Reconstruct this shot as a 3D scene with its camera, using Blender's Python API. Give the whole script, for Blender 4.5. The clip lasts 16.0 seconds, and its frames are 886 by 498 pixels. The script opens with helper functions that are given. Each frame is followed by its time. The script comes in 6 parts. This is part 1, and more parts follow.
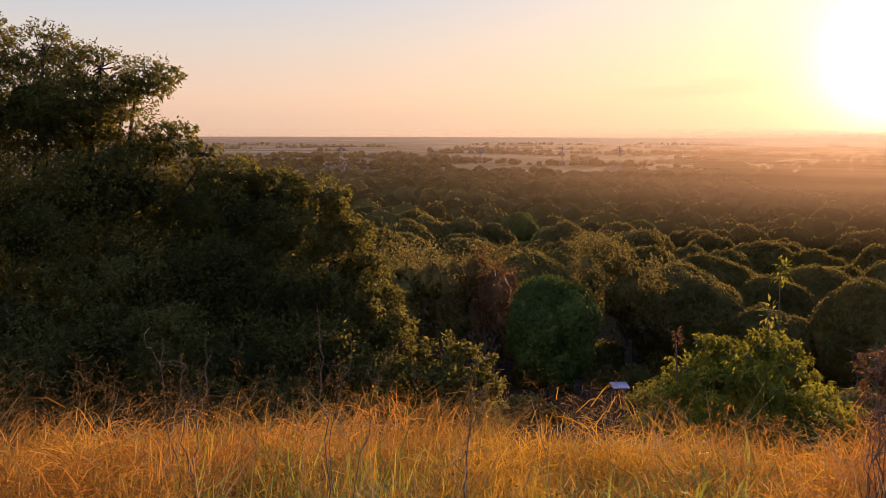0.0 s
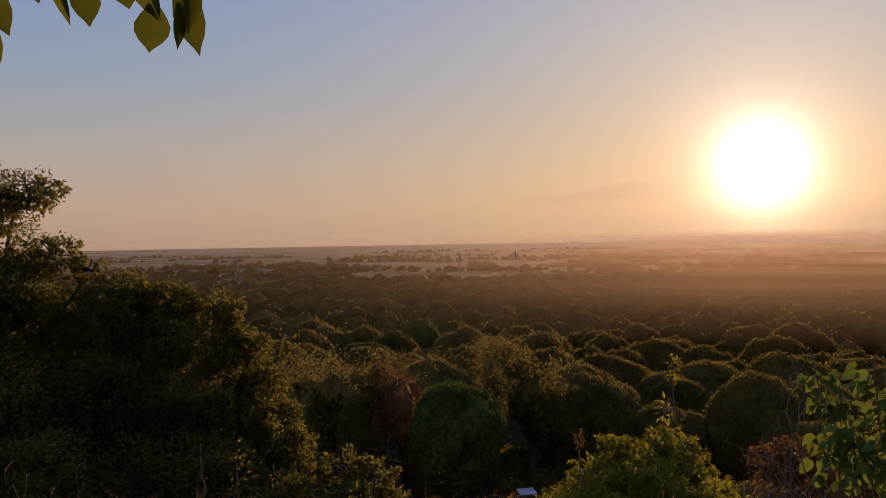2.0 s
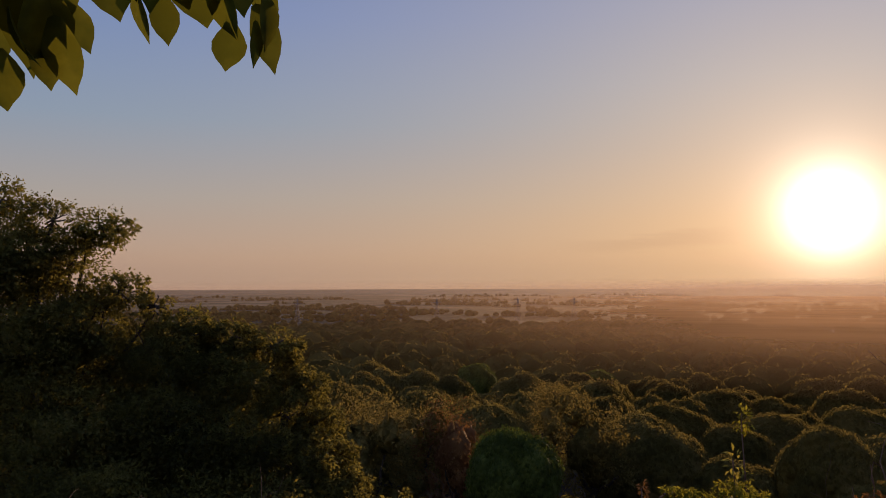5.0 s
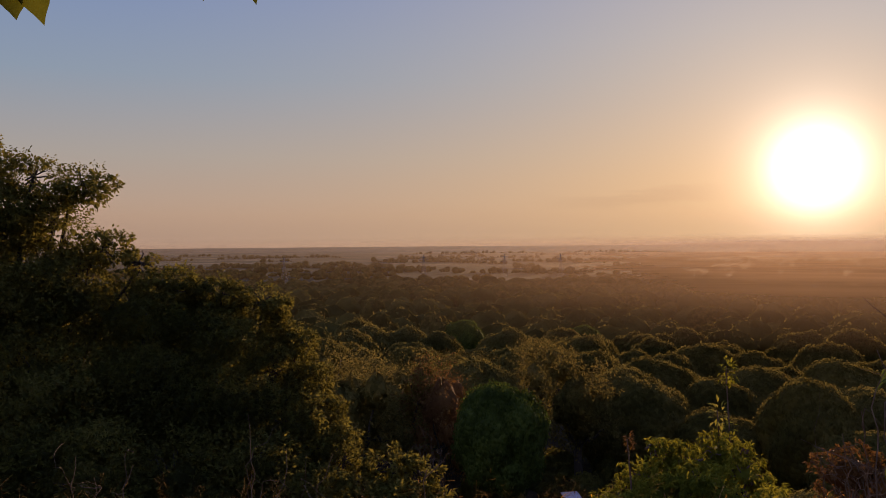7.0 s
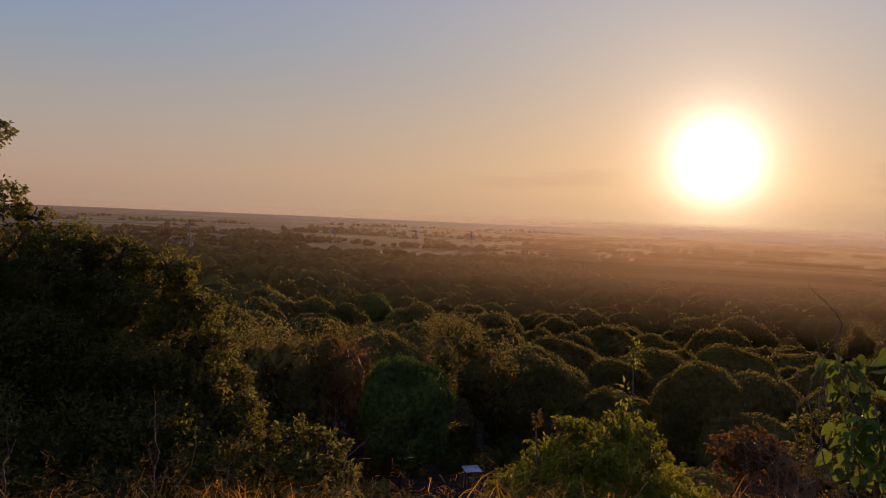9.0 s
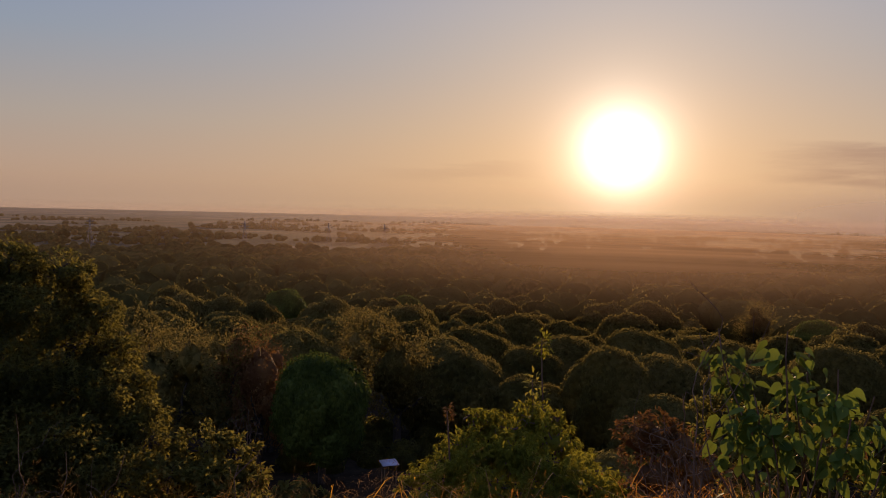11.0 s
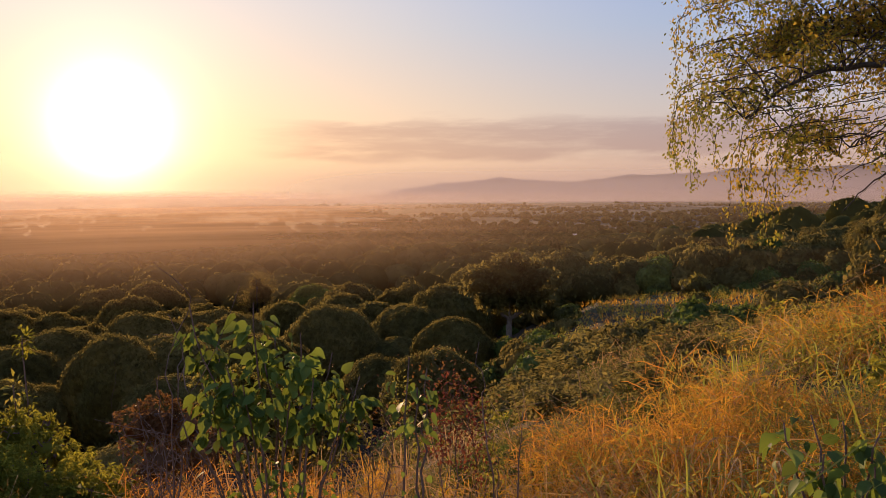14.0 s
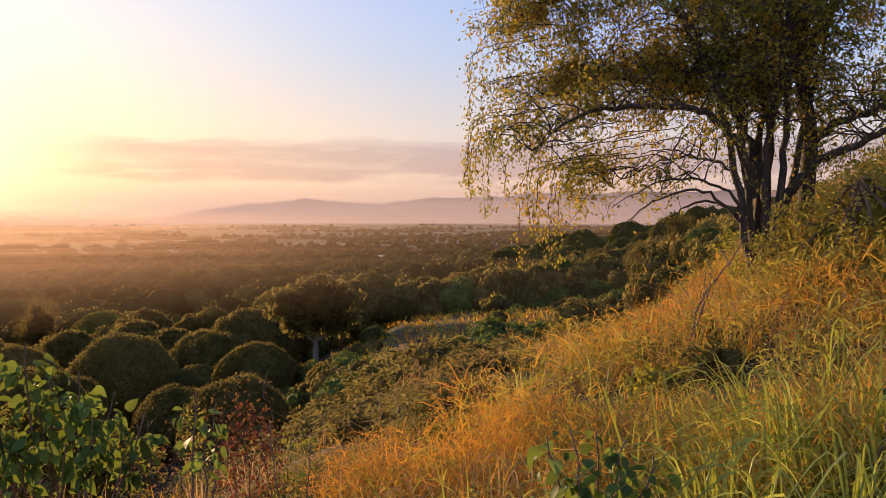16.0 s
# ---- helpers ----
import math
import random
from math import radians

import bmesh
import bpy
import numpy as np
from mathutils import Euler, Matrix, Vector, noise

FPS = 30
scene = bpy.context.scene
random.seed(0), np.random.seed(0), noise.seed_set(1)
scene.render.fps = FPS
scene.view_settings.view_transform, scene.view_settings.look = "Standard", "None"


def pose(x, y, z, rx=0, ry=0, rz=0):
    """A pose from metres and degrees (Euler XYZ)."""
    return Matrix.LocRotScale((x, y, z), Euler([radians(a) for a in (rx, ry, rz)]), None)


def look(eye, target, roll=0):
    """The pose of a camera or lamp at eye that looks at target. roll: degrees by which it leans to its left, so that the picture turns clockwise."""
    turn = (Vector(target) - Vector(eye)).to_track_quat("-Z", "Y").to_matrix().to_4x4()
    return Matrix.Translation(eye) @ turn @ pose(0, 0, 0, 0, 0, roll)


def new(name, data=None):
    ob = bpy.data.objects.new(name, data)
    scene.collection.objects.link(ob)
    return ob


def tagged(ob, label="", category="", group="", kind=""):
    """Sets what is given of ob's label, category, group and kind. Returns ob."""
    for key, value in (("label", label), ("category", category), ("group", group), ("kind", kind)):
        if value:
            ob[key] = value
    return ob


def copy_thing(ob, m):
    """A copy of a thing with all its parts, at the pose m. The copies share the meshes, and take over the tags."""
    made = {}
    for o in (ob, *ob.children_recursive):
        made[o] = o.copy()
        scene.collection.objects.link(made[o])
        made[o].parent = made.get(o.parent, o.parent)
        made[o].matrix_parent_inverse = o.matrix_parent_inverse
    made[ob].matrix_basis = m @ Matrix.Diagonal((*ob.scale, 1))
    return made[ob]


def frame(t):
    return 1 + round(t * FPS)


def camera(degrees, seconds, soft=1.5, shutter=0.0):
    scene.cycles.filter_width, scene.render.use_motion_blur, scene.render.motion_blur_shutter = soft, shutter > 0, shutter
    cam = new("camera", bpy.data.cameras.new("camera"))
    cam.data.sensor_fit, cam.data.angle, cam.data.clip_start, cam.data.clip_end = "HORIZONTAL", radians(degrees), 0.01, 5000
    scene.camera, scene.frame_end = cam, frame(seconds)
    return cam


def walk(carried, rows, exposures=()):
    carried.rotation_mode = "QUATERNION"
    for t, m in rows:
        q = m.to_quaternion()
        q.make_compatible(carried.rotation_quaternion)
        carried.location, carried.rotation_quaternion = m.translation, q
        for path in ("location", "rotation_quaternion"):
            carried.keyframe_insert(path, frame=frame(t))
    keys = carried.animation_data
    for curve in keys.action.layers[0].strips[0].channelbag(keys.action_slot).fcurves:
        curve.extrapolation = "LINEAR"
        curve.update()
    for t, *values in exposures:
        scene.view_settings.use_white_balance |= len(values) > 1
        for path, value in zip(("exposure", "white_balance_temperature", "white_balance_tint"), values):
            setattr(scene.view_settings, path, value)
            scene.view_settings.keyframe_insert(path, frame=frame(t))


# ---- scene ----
cam = camera(58.98, 16.0, soft=0.6)
# seconds, place of the eye in metres, heading (clockwise from +y), pitch and roll in degrees
PATH = [
    (0, -0.048, -0.272, 1.636, -3.30, -8.58, 0.16),
    (0.5, -0.033, -0.290, 1.658, -0.36, -5.10, -0.42),
    (1, -0.034, -0.263, 1.665, 3.40, -3.31, 0.24),
    (1.5, -0.017, -0.219, 1.650, 5.22, -2.30, 0.85),
    (2, -0.002, -0.226, 1.644, 4.02, -0.78, -0.97),
    (2.5, -0.010, -0.183, 1.639, 0.86, 0.66, -1.96),
    (3, -0.025, -0.170, 1.642, 0.42, 2.05, -1.79),
    (3.5, -0.047, -0.160, 1.625, 0.43, 2.83, -1.72),
    (6, -0.039, -0.138, 1.582, -0.47, 1.21, 0.51),
    (6.5, -0.068, -0.122, 1.568, 0.11, 0.05, -0.31),
    (7, -0.056, -0.065, 1.558, 0.78, -0.64, -0.45),
    (7.5, -0.036, -0.022, 1.557, 1.61, -0.74, -0.49),
    (8, -0.099, 0.063, 1.496, 4.06, -1.02, -3.95),
    (8.5, -0.159, 0.152, 1.506, 5.19, -2.29, 0.57),
    (11, -0.038, 0.238, 1.576, 13.60, -2.77, 1.41),
    (11.5, -0.029, 0.223, 1.585, 18.43, -3.16, 1.14),
    (12, 0.019, 0.229, 1.582, 26.60, -3.39, 1.09),
    (12.5, 0.066, 0.252, 1.578, 34.34, -3.72, 0.57),
    (13, 0.121, 0.273, 1.573, 40.78, -4.01, 0.41),
    (13.5, 0.147, 0.264, 1.573, 45.48, -4.09, -0.12),
    (14, 0.150, 0.250, 1.576, 48.87, -4.17, -0.42),
    (14.5, 0.157, 0.229, 1.574, 53.23, -4.14, -0.50),
    (15, 0.189, 0.243, 1.575, 56.79, -3.95, -0.13),
    (15.5, 0.127, 0.154, 1.610, 61.87, -3.65, -0.10),
    (16, 0.092, 0.122, 1.627, 62.95, -2.63, 0.08),
]


def heading(az, el=0.0):
    a, e = radians(az), radians(el)
    return Vector((math.sin(a) * math.cos(e), math.cos(a) * math.cos(e), math.sin(e)))


def aim(t, x, y, z, az, el, roll):
    eye = Vector((x, y, z))
    return t, look(eye, eye + heading(az, el), roll)


walk(cam, [aim(*row) for row in PATH], [(0, 0.60), (0.5, 0.44), (1.0, 0.24), (1.5, -0.05), (2.0, -0.25), (3.0, -0.34), (8.5, -0.36), (11.0, -0.40), (11.5, -0.3), (12.0, -0.15), (12.5, 0.07), (13.0, 0.22), (14.0, 0.39), (15.0, 0.55), (16, 0.76)])

# ---------------------------------------------------------------- sky and sun
SUN_AZ, SUN_EL = 26.2, 4.6
SUN_DIR = heading(SUN_AZ, SUN_EL)


def nodes_of(tree):
    """Short builders for one node tree: n(type), m(op, a, b, c), link."""
    def n(kind, **kw):
        nd = tree.nodes.new(kind)
        for k, val in kw.items():
            if k in nd.inputs:
                nd.inputs[k].default_value = val
        return nd

    def put(sock, val):
        if isinstance(val, (int, float)):
            sock.default_value = val
        elif isinstance(val, (tuple, list)):
            sock.default_value = val
        else:
            tree.links.new(val, sock)

    def m(op, a, b=None, c=None):
        nd = tree.nodes.new("ShaderNodeMath")
        nd.operation = op
        for sock, val in zip(nd.inputs, (a, b, c)):
            if val is not None:
                put(sock, val)
        return nd.outputs[0]

    def mix(fac, a, b, blend="MIX"):
        nd = tree.nodes.new("ShaderNodeMix")
        nd.data_type, nd.blend_type = "RGBA", blend
        put(nd.inputs[0], fac)
        put(nd.inputs[6], a)
        put(nd.inputs[7], b)
        return nd.outputs[2]

    def ramp(fac, stops, mode="LINEAR"):
        nd = tree.nodes.new("ShaderNodeValToRGB")
        nd.color_ramp.interpolation = mode
        els = nd.color_ramp.elements
        while len(els) < len(stops):
            els.new(0.5)
        for e, (p, col) in zip(els, stops):
            e.position, e.color = p, (*col, 1)
        put(nd.inputs[0], fac)
        return nd.outputs[0]

    def noise_tex(vec, scale, detail=3.0, rough=0.55):
        nd = tree.nodes.new("ShaderNodeTexNoise")
        nd.inputs["Scale"].default_value = scale
        nd.inputs["Detail"].default_value = detail
        nd.inputs["Roughness"].default_value = rough
        if vec is not None:
            tree.links.new(vec, nd.inputs["Vector"])
        return nd.outputs[0]

    def span(val, a, b, lo=0.0, hi=1.0):
        nd = tree.nodes.new("ShaderNodeMapRange")
        nd.interpolation_type = "SMOOTHSTEP"
        put(nd.inputs[0], val)
        for sock, q in zip(nd.inputs[1:5], (a, b, lo, hi)):
            sock.default_value = q
        return nd.outputs[0]
    return n, put, m, mix, ramp, noise_tex, span


world = bpy.data.worlds.new("evening_sky")
scene.world = world
world.use_nodes = True
wt = world.node_tree
wt.nodes.clear()
n, put, m, mix, ramp, noise_tex, span = nodes_of(wt)
sky = wt.nodes.new("ShaderNodeTexSky")
sky.sky_type, sky.sun_disc = "NISHITA", False
sky.sun_elevation, sky.sun_rotation = radians(SUN_EL), radians(SUN_AZ)
sky.altitude, sky.air_density, sky.dust_density, sky.ozone_density = 60, 1.2, 3.0, 1.5
tc = wt.nodes.new("ShaderNodeTexCoord").outputs["Generated"]
sep = wt.nodes.new("ShaderNodeSeparateXYZ")
put(sep.inputs[0], tc)
dx, dy, dz = sep.outputs
el = m("MULTIPLY", m("ARCSINE", dz), 57.2958)
az = m("MULTIPLY", m("ARCTAN2", dx, dy), 57.2958)
dot = wt.nodes.new("ShaderNodeVectorMath")
dot.operation = "DOT_PRODUCT"
put(dot.inputs[0], tc)
dot.inputs[1].default_value = SUN_DIR
away = m("MULTIPLY", m("ARCCOSINE", m("MINIMUM", dot.outputs["Value"], 0.999999)), 57.2958)
# clear blue above, dusty peach towards the horizon, warm towards the sun
up = span(el, -2.0, 30.0)
up.node.interpolation_type = "LINEAR"
deep = ramp(up, [(0.0, (0.48, 0.315, 0.235)), (0.12, (0.57, 0.39, 0.295)), (0.25, (0.465, 0.42, 0.395)), (0.42, (0.30, 0.385, 0.51)), (0.65, (0.20, 0.30, 0.58)), (1.0, (0.10, 0.19, 0.48))])
warm = ramp(up, [(0.0, (1.0, 0.60, 0.28)), (0.2, (0.94, 0.61, 0.35)), (0.36, (0.79, 0.60, 0.455)), (0.5, (0.72, 0.61, 0.53)), (1.0, (0.55, 0.53, 0.60))])
near = m("POWER", 2.718, m("MULTIPLY", m("POWER", m("MULTIPLY", away, 1 / 28.0), 1.5), -1.0))
air = mix(m("MULTIPLY", near, 0.95), deep, warm)
part_sky = mix(1.0, sky.outputs[0], (0.004, 0.004, 0.004, 1), "MULTIPLY")
# fill light added to the unseen sky opposite the sun, lifts shaded sides
east_fill = mix(span(away, 70, 150), (0, 0, 0, 1), (0.30, 0.235, 0.21, 1))
total = mix(1.0, mix(1.0, air, part_sky, "ADD"), east_fill, "ADD")


def glow(width, strength, col):
    """Bright aureole of dusty air round the low sun."""
    f = m("MULTIPLY", m("POWER", 2.718, m("MULTIPLY", away, -1 / width)), strength)
    nd = wt.nodes.new("ShaderNodeVectorMath")
    nd.operation = "SCALE"
    nd.inputs[0].default_value = col
    put(nd.inputs["Scale"], f)
    return nd.outputs[0]


for g in [(1.08, 10.0, (1.0, 0.88, 0.72)), (2.2, 1.0, (1.0, 0.79, 0.58)), (5.0, 0.42, (1.0, 0.62, 0.42))]:
    total = mix(1.0, total, glow(*g), "ADD")
# the air over the mountains is clearer and cooler in tint
total = mix(1.0, total, mix(span(az, 40, 72), (1, 1, 1, 1), (0.84, 0.88, 0.99, 1)), "MULTIPLY")
# long flat cloud bank beside the mountains, and a thin streak under the sun
cv = wt.nodes.new("ShaderNodeCombineXYZ")
put(cv.inputs[0], m("MULTIPLY", az, 0.10))
put(cv.inputs[1], m("MULTIPLY", el, 0.75))
cn = noise_tex(cv.outputs[0], 1.3, 6.0, 0.6)
edge = m("ADD", el, m("MULTIPLY", m("SUBTRACT", cn, 0.5), 2.6))
bank = m("MULTIPLY", m("MULTIPLY", span(edge, 1.9, 2.9), span(edge, 5.5, 4.5)), span(m("ADD", az, m("MULTIPLY", cn, 6)), 37.5, 45))
bank = m("MULTIPLY", bank, span(az, 130, 100))
streak = m("MULTIPLY", m("MULTIPLY", span(edge, 2.0, 2.7), span(edge, 3.6, 2.9)), m("MULTIPLY", span(az, 6, 15), span(az, 22, 17)))
cloud = m("MULTIPLY", bank, span(cn, 0.22, 0.55, 0.45, 1.0))
cloud = m("ADD", m("MULTIPLY", cloud, 0.75), m("MULTIPLY", streak, 0.22))
total = mix(cloud, total, mix(1.0, total, (0.66, 0.60, 0.66, 1), "MULTIPLY"))
bg = wt.nodes.new("ShaderNodeBackground")
put(bg.inputs[0], total)
bg.inputs[1].default_value = 1.0
put(wt.nodes.new("ShaderNodeOutputWorld").inputs[0], bg.outputs[0])

sun = new("sun", bpy.data.lights.new("sun", "SUN"))
sun.data.energy, sun.data.angle, sun.data.color = 5.0, radians(0.6), (1.0, 0.62, 0.33)
sun.matrix_world = look(SUN_DIR * 50, (0, 0, 0))

# ---------------------------------------------------------------- materials
def material(name):
    mat = bpy.data.materials.new(name)
    mat.use_nodes = True
    mat.node_tree.nodes.clear()
    return mat, nodes_of(mat.node_tree)


def finish(mat, shader):
    out = mat.node_tree.nodes.new("ShaderNodeOutputMaterial")
    mat.node_tree.links.new(shader, out.inputs[0])
    return mat


def foliage(name, dark, mid, light, through_col, trans=0.4, patch=0.5, rough=0.75, island=True, spec=0.12, cell=0.0, vary=0.55):
    """Leaves: colour varied leaf by leaf and in larger patches, with light coming through the blade."""
    mat, (n, put, m, mix, ramp, noise_tex, span) = material(name)
    geo = n("ShaderNodeNewGeometry")
    info = n("ShaderNodeObjectInfo")
    rnd = geo.outputs["Random Per Island"] if island else info.outputs["Random"]
    big = noise_tex(geo.outputs["Position"], patch, 3.0)
    f = m("ADD", m("ADD", m("MULTIPLY", rnd, vary), 0.275 - vary / 2), m("MULTIPLY", span(big, 0.35, 0.68), 0.45))
    f = m("ADD", f, m("MULTIPLY", m("SUBTRACT", info.outputs["Random"], 0.5), 0.35))
    if cell:                                           # leaf-sized mottling and relief on the inner mass of a crown
        vor = n("ShaderNodeTexVoronoi")
        put(vor.inputs["Vector"], geo.outputs["Position"])
        vor.inputs["Scale"].default_value = cell
        cs = n("ShaderNodeSeparateColor")
        put(cs.inputs[0], vor.outputs["Color"])
        f = m("ADD", f, m("MULTIPLY", m("SUBTRACT", cs.outputs[0], 0.5), 0.5))
        bump = n("ShaderNodeBump", Strength=1.0, Distance=0.8 / cell)
        bump.invert = True
        put(bump.inputs["Height"], vor.outputs["Distance"])
    col = ramp(f, [(0.1, dark), (0.5, mid), (0.95, light)])
    pb = n("ShaderNodeBsdfPrincipled", Roughness=rough)
    pb.inputs["Specular IOR Level"].default_value = spec
    put(pb.inputs["Base Color"], col)
    tr = n("ShaderNodeBsdfTranslucent")
    put(tr.inputs[0], mix(0.5, col, (*through_col, 1)))
    if cell:
        put(pb.inputs["Normal"], bump.outputs[0])
    ms = n("ShaderNodeMixShader")
    ms.inputs[0].default_value = trans
    put(ms.inputs[1], pb.outputs[0])
    put(ms.inputs[2], tr.outputs[0])
    return finish(mat, ms.outputs[0])


def bark(name, a, b, scale=6.0):
    mat, (n, put, m, mix, ramp, noise_tex, span) = material(name)
    geo = n("ShaderNodeNewGeometry")
    mp = n("ShaderNodeMapping")
    put(mp.inputs[0], geo.outputs["Position"])
    mp.inputs["Scale"].default_value = (1, 1, 0.25)
    f = noise_tex(mp.outputs[0], scale * 3, 5.0, 0.65)
    g = noise_tex(geo.outputs["Position"], scale * 0.4, 2.0)
    pb = n("ShaderNodeBsdfPrincipled", Roughness=0.9)
    put(pb.inputs["Base Color"], mix(span(f, 0.35, 0.7), (*a, 1), mix(g, (*b, 1), (*a, 1))))
    bump = n("ShaderNodeBump", Strength=0.6, Distance=0.02)
    put(bump.inputs["Height"], f)
    put(pb.inputs["Normal"], bump.outputs[0])
    return finish(mat, pb.outputs[0])


def plain_mat(name, a, b, rough=0.7, scale=3.0, metal=0.0):
    """Painted or weathered surface, mottled at two scales."""
    mat, (n, put, m, mix, ramp, noise_tex, span) = material(name)
    geo = n("ShaderNodeNewGeometry")
    f = noise_tex(geo.outputs["Position"], scale, 5.0, 0.6)
    g = noise_tex(geo.outputs["Position"], scale * 9, 3.0, 0.6)
    pb = n("ShaderNodeBsdfPrincipled", Roughness=rough, Metallic=metal)
    put(pb.inputs["Base Color"], mix(m("ADD", m("MULTIPLY", span(f, 0.35, 0.65), 0.7), m("MULTIPLY", g, 0.3)), (*a, 1), (*b, 1)))
    bump = n("ShaderNodeBump", Strength=0.25, Distance=0.01)
    put(bump.inputs["Height"], g)
    put(pb.inputs["Normal"], bump.outputs[0])
    return finish(mat, pb.outputs[0])


def ground_material():
    """Straw and soil on the hill, leaf litter under the woods, a patchwork of fields on the plain."""
    mat, (n, put, m, mix, ramp, noise_tex, span) = material("ground")
    pos = n("ShaderNodeNewGeometry").outputs["Position"]
    sp = n("ShaderNodeSeparateXYZ")
    put(sp.inputs[0], pos)
    flat = n("ShaderNodeCombineXYZ")
    put(flat.inputs[0], sp.outputs[0])
    put(flat.inputs[1], sp.outputs[1])
    ln = n("ShaderNodeVectorMath")
    ln.operation = "LENGTH"
    put(ln.inputs[0], flat.outputs[0])
    r = ln.outputs["Value"]
    fine = noise_tex(pos, 9.0, 6.0, 0.7)
    mid = noise_tex(pos, 0.7, 4.0)
    straw = ramp(fine, [(0.3, (0.022, 0.014, 0.007)), (0.55, (0.055, 0.035, 0.015)), (0.8, (0.16, 0.10, 0.04))])
    green = ramp(fine, [(0.3, (0.022, 0.026, 0.010)), (0.7, (0.09, 0.09, 0.03))])
    hill = mix(span(mid, 0.42, 0.62), straw, green)
    litter = ramp(noise_tex(pos, 1.5, 5.0, 0.7), [(0.3, (0.014, 0.012, 0.007)), (0.7, (0.05, 0.036, 0.02))])
    vor = n("ShaderNodeTexVoronoi")
    mp = n("ShaderNodeMapping")
    put(mp.inputs[0], flat.outputs[0])
    mp.inputs["Rotation"].default_value = (0, 0, 0.5)
    mp.inputs["Scale"].default_value = (0.0045, 0.010, 1)
    put(vor.inputs["Vector"], mp.outputs[0])
    vor.inputs["Scale"].default_value = 1.0
    csep = n("ShaderNodeSeparateColor")
    put(csep.inputs[0], vor.outputs["Color"])
    field = ramp(csep.outputs[0], [(0.0, (0.05, 0.045, 0.025)), (0.22, (0.10, 0.083, 0.045)), (0.42, (0.17, 0.135, 0.075)), (0.60, (0.06, 0.056, 0.03)), (0.74, (0.21, 0.165, 0.10))], "CONSTANT")
    field = mix(m("MULTIPLY", noise_tex(flat.outputs[0], 0.03, 4.0), 0.5), field, (0.12, 0.11, 0.05, 1))
    scrub = span(noise_tex(flat.outputs[0], 0.006, 6.0, 0.7), 0.43, 0.54)
    field = mix(m("MULTIPLY", scrub, 0.75), field, (0.05, 0.05, 0.025, 1))
    wood = span(m("ADD", r, m("MULTIPLY", m("SUBTRACT", mid, 0.5), 12)), 16, 30)
    z = sp.outputs[2]
    low = m("MULTIPLY", wood, span(z, -10.5, -13.0))
    col = mix(low, hill, litter)
    plain = span(m("ADD", r, m("MULTIPLY", m("SUBTRACT", noise_tex(flat.outputs[0], 0.008, 3.0), 0.5), 160)), 330, 400)
    col = mix(plain, col, field)
    pb = n("ShaderNodeBsdfPrincipled", Roughness=0.95)
    pb.inputs["Specular IOR Level"].default_value = 0.1
    put(pb.inputs["Base Color"], col)
    bump = n("ShaderNodeBump", Strength=0.5, Distance=0.05)
    put(bump.inputs["Height"], fine)
    put(pb.inputs["Normal"], bump.outputs[0])
    return finish(mat, pb.outputs[0])


GROUND = ground_material()
MANGO = foliage("mango_leaves", (0.036, 0.042, 0.014), (0.085, 0.085, 0.027), (0.17, 0.15, 0.05), (0.46, 0.36, 0.10), 0.45, 0.35, 0.9, spec=0.0, cell=3.4, vary=0.5)
MANGO_FAR = foliage("mango_crowns_far_off", (0.036, 0.042, 0.014), (0.085, 0.085, 0.027), (0.17, 0.15, 0.05), (0.46, 0.36, 0.10), 0.45, 0.12, 0.9, spec=0.0, vary=0.6)
DRYWOOD = foliage("dry_season_leaves", (0.055, 0.055, 0.018), (0.135, 0.118, 0.036), (0.27, 0.20, 0.06), (0.42, 0.31, 0.08), 0.42, 0.3, cell=2.0, spec=0.0)
RUSSET = foliage("russet_leaves", (0.06, 0.035, 0.015), (0.14, 0.07, 0.028), (0.25, 0.14, 0.05), (0.35, 0.16, 0.03), 0.38, 0.6)
BRIGHT = foliage("fresh_green_leaves", (0.038, 0.055, 0.012), (0.07, 0.10, 0.02), (0.13, 0.165, 0.034), (0.20, 0.25, 0.035), 0.38, 0.6, cell=4.0)
BIGTREE = foliage("small_dark_leaves", (0.026, 0.030, 0.010), (0.078, 0.080, 0.021), (0.19, 0.165, 0.043), (0.46, 0.38, 0.07), 0.50, 0.7, cell=9.0)
YELLOWGREEN = foliage("yellow_green_leaves", (0.050, 0.070, 0.013), (0.15, 0.165, 0.026), (0.42, 0.34, 0.045), (0.58, 0.50, 0.045), 0.54, 1.1, spec=0.05)
AUTUMN = foliage("turning_leaves", (0.055, 0.075, 0.014), (0.17, 0.18, 0.028), (0.48, 0.25, 0.03), (0.50, 0.44, 0.055), 0.50, 0.85)
BROADLEAF = foliage("broad_leaf", (0.026, 0.055, 0.014), (0.058, 0.105, 0.024), (0.14, 0.19, 0.035), (0.40, 0.48, 0.06), 0.34, 2.0, 0.6, island=False, spec=0.1)
FOLIAGE = foliage("broad_leaf_inner", (0.026, 0.055, 0.014), (0.058, 0.105, 0.024), (0.14, 0.19, 0.035), (0.40, 0.48, 0.06), 0.34, 2.0, 0.6, spec=0.1)
HANGLEAF = foliage("hanging_leaf", (0.020, 0.030, 0.008), (0.042, 0.055, 0.012), (0.15, 0.14, 0.02), (0.30, 0.30, 0.025), 0.40, 12.0, 0.7, island=False, spec=0.05)
FERN = foliage("feathery_leaves", (0.085, 0.09, 0.02), (0.20, 0.185, 0.038), (0.40, 0.32, 0.07), (0.62, 0.52, 0.07), 0.50, 1.5, spec=0.04)
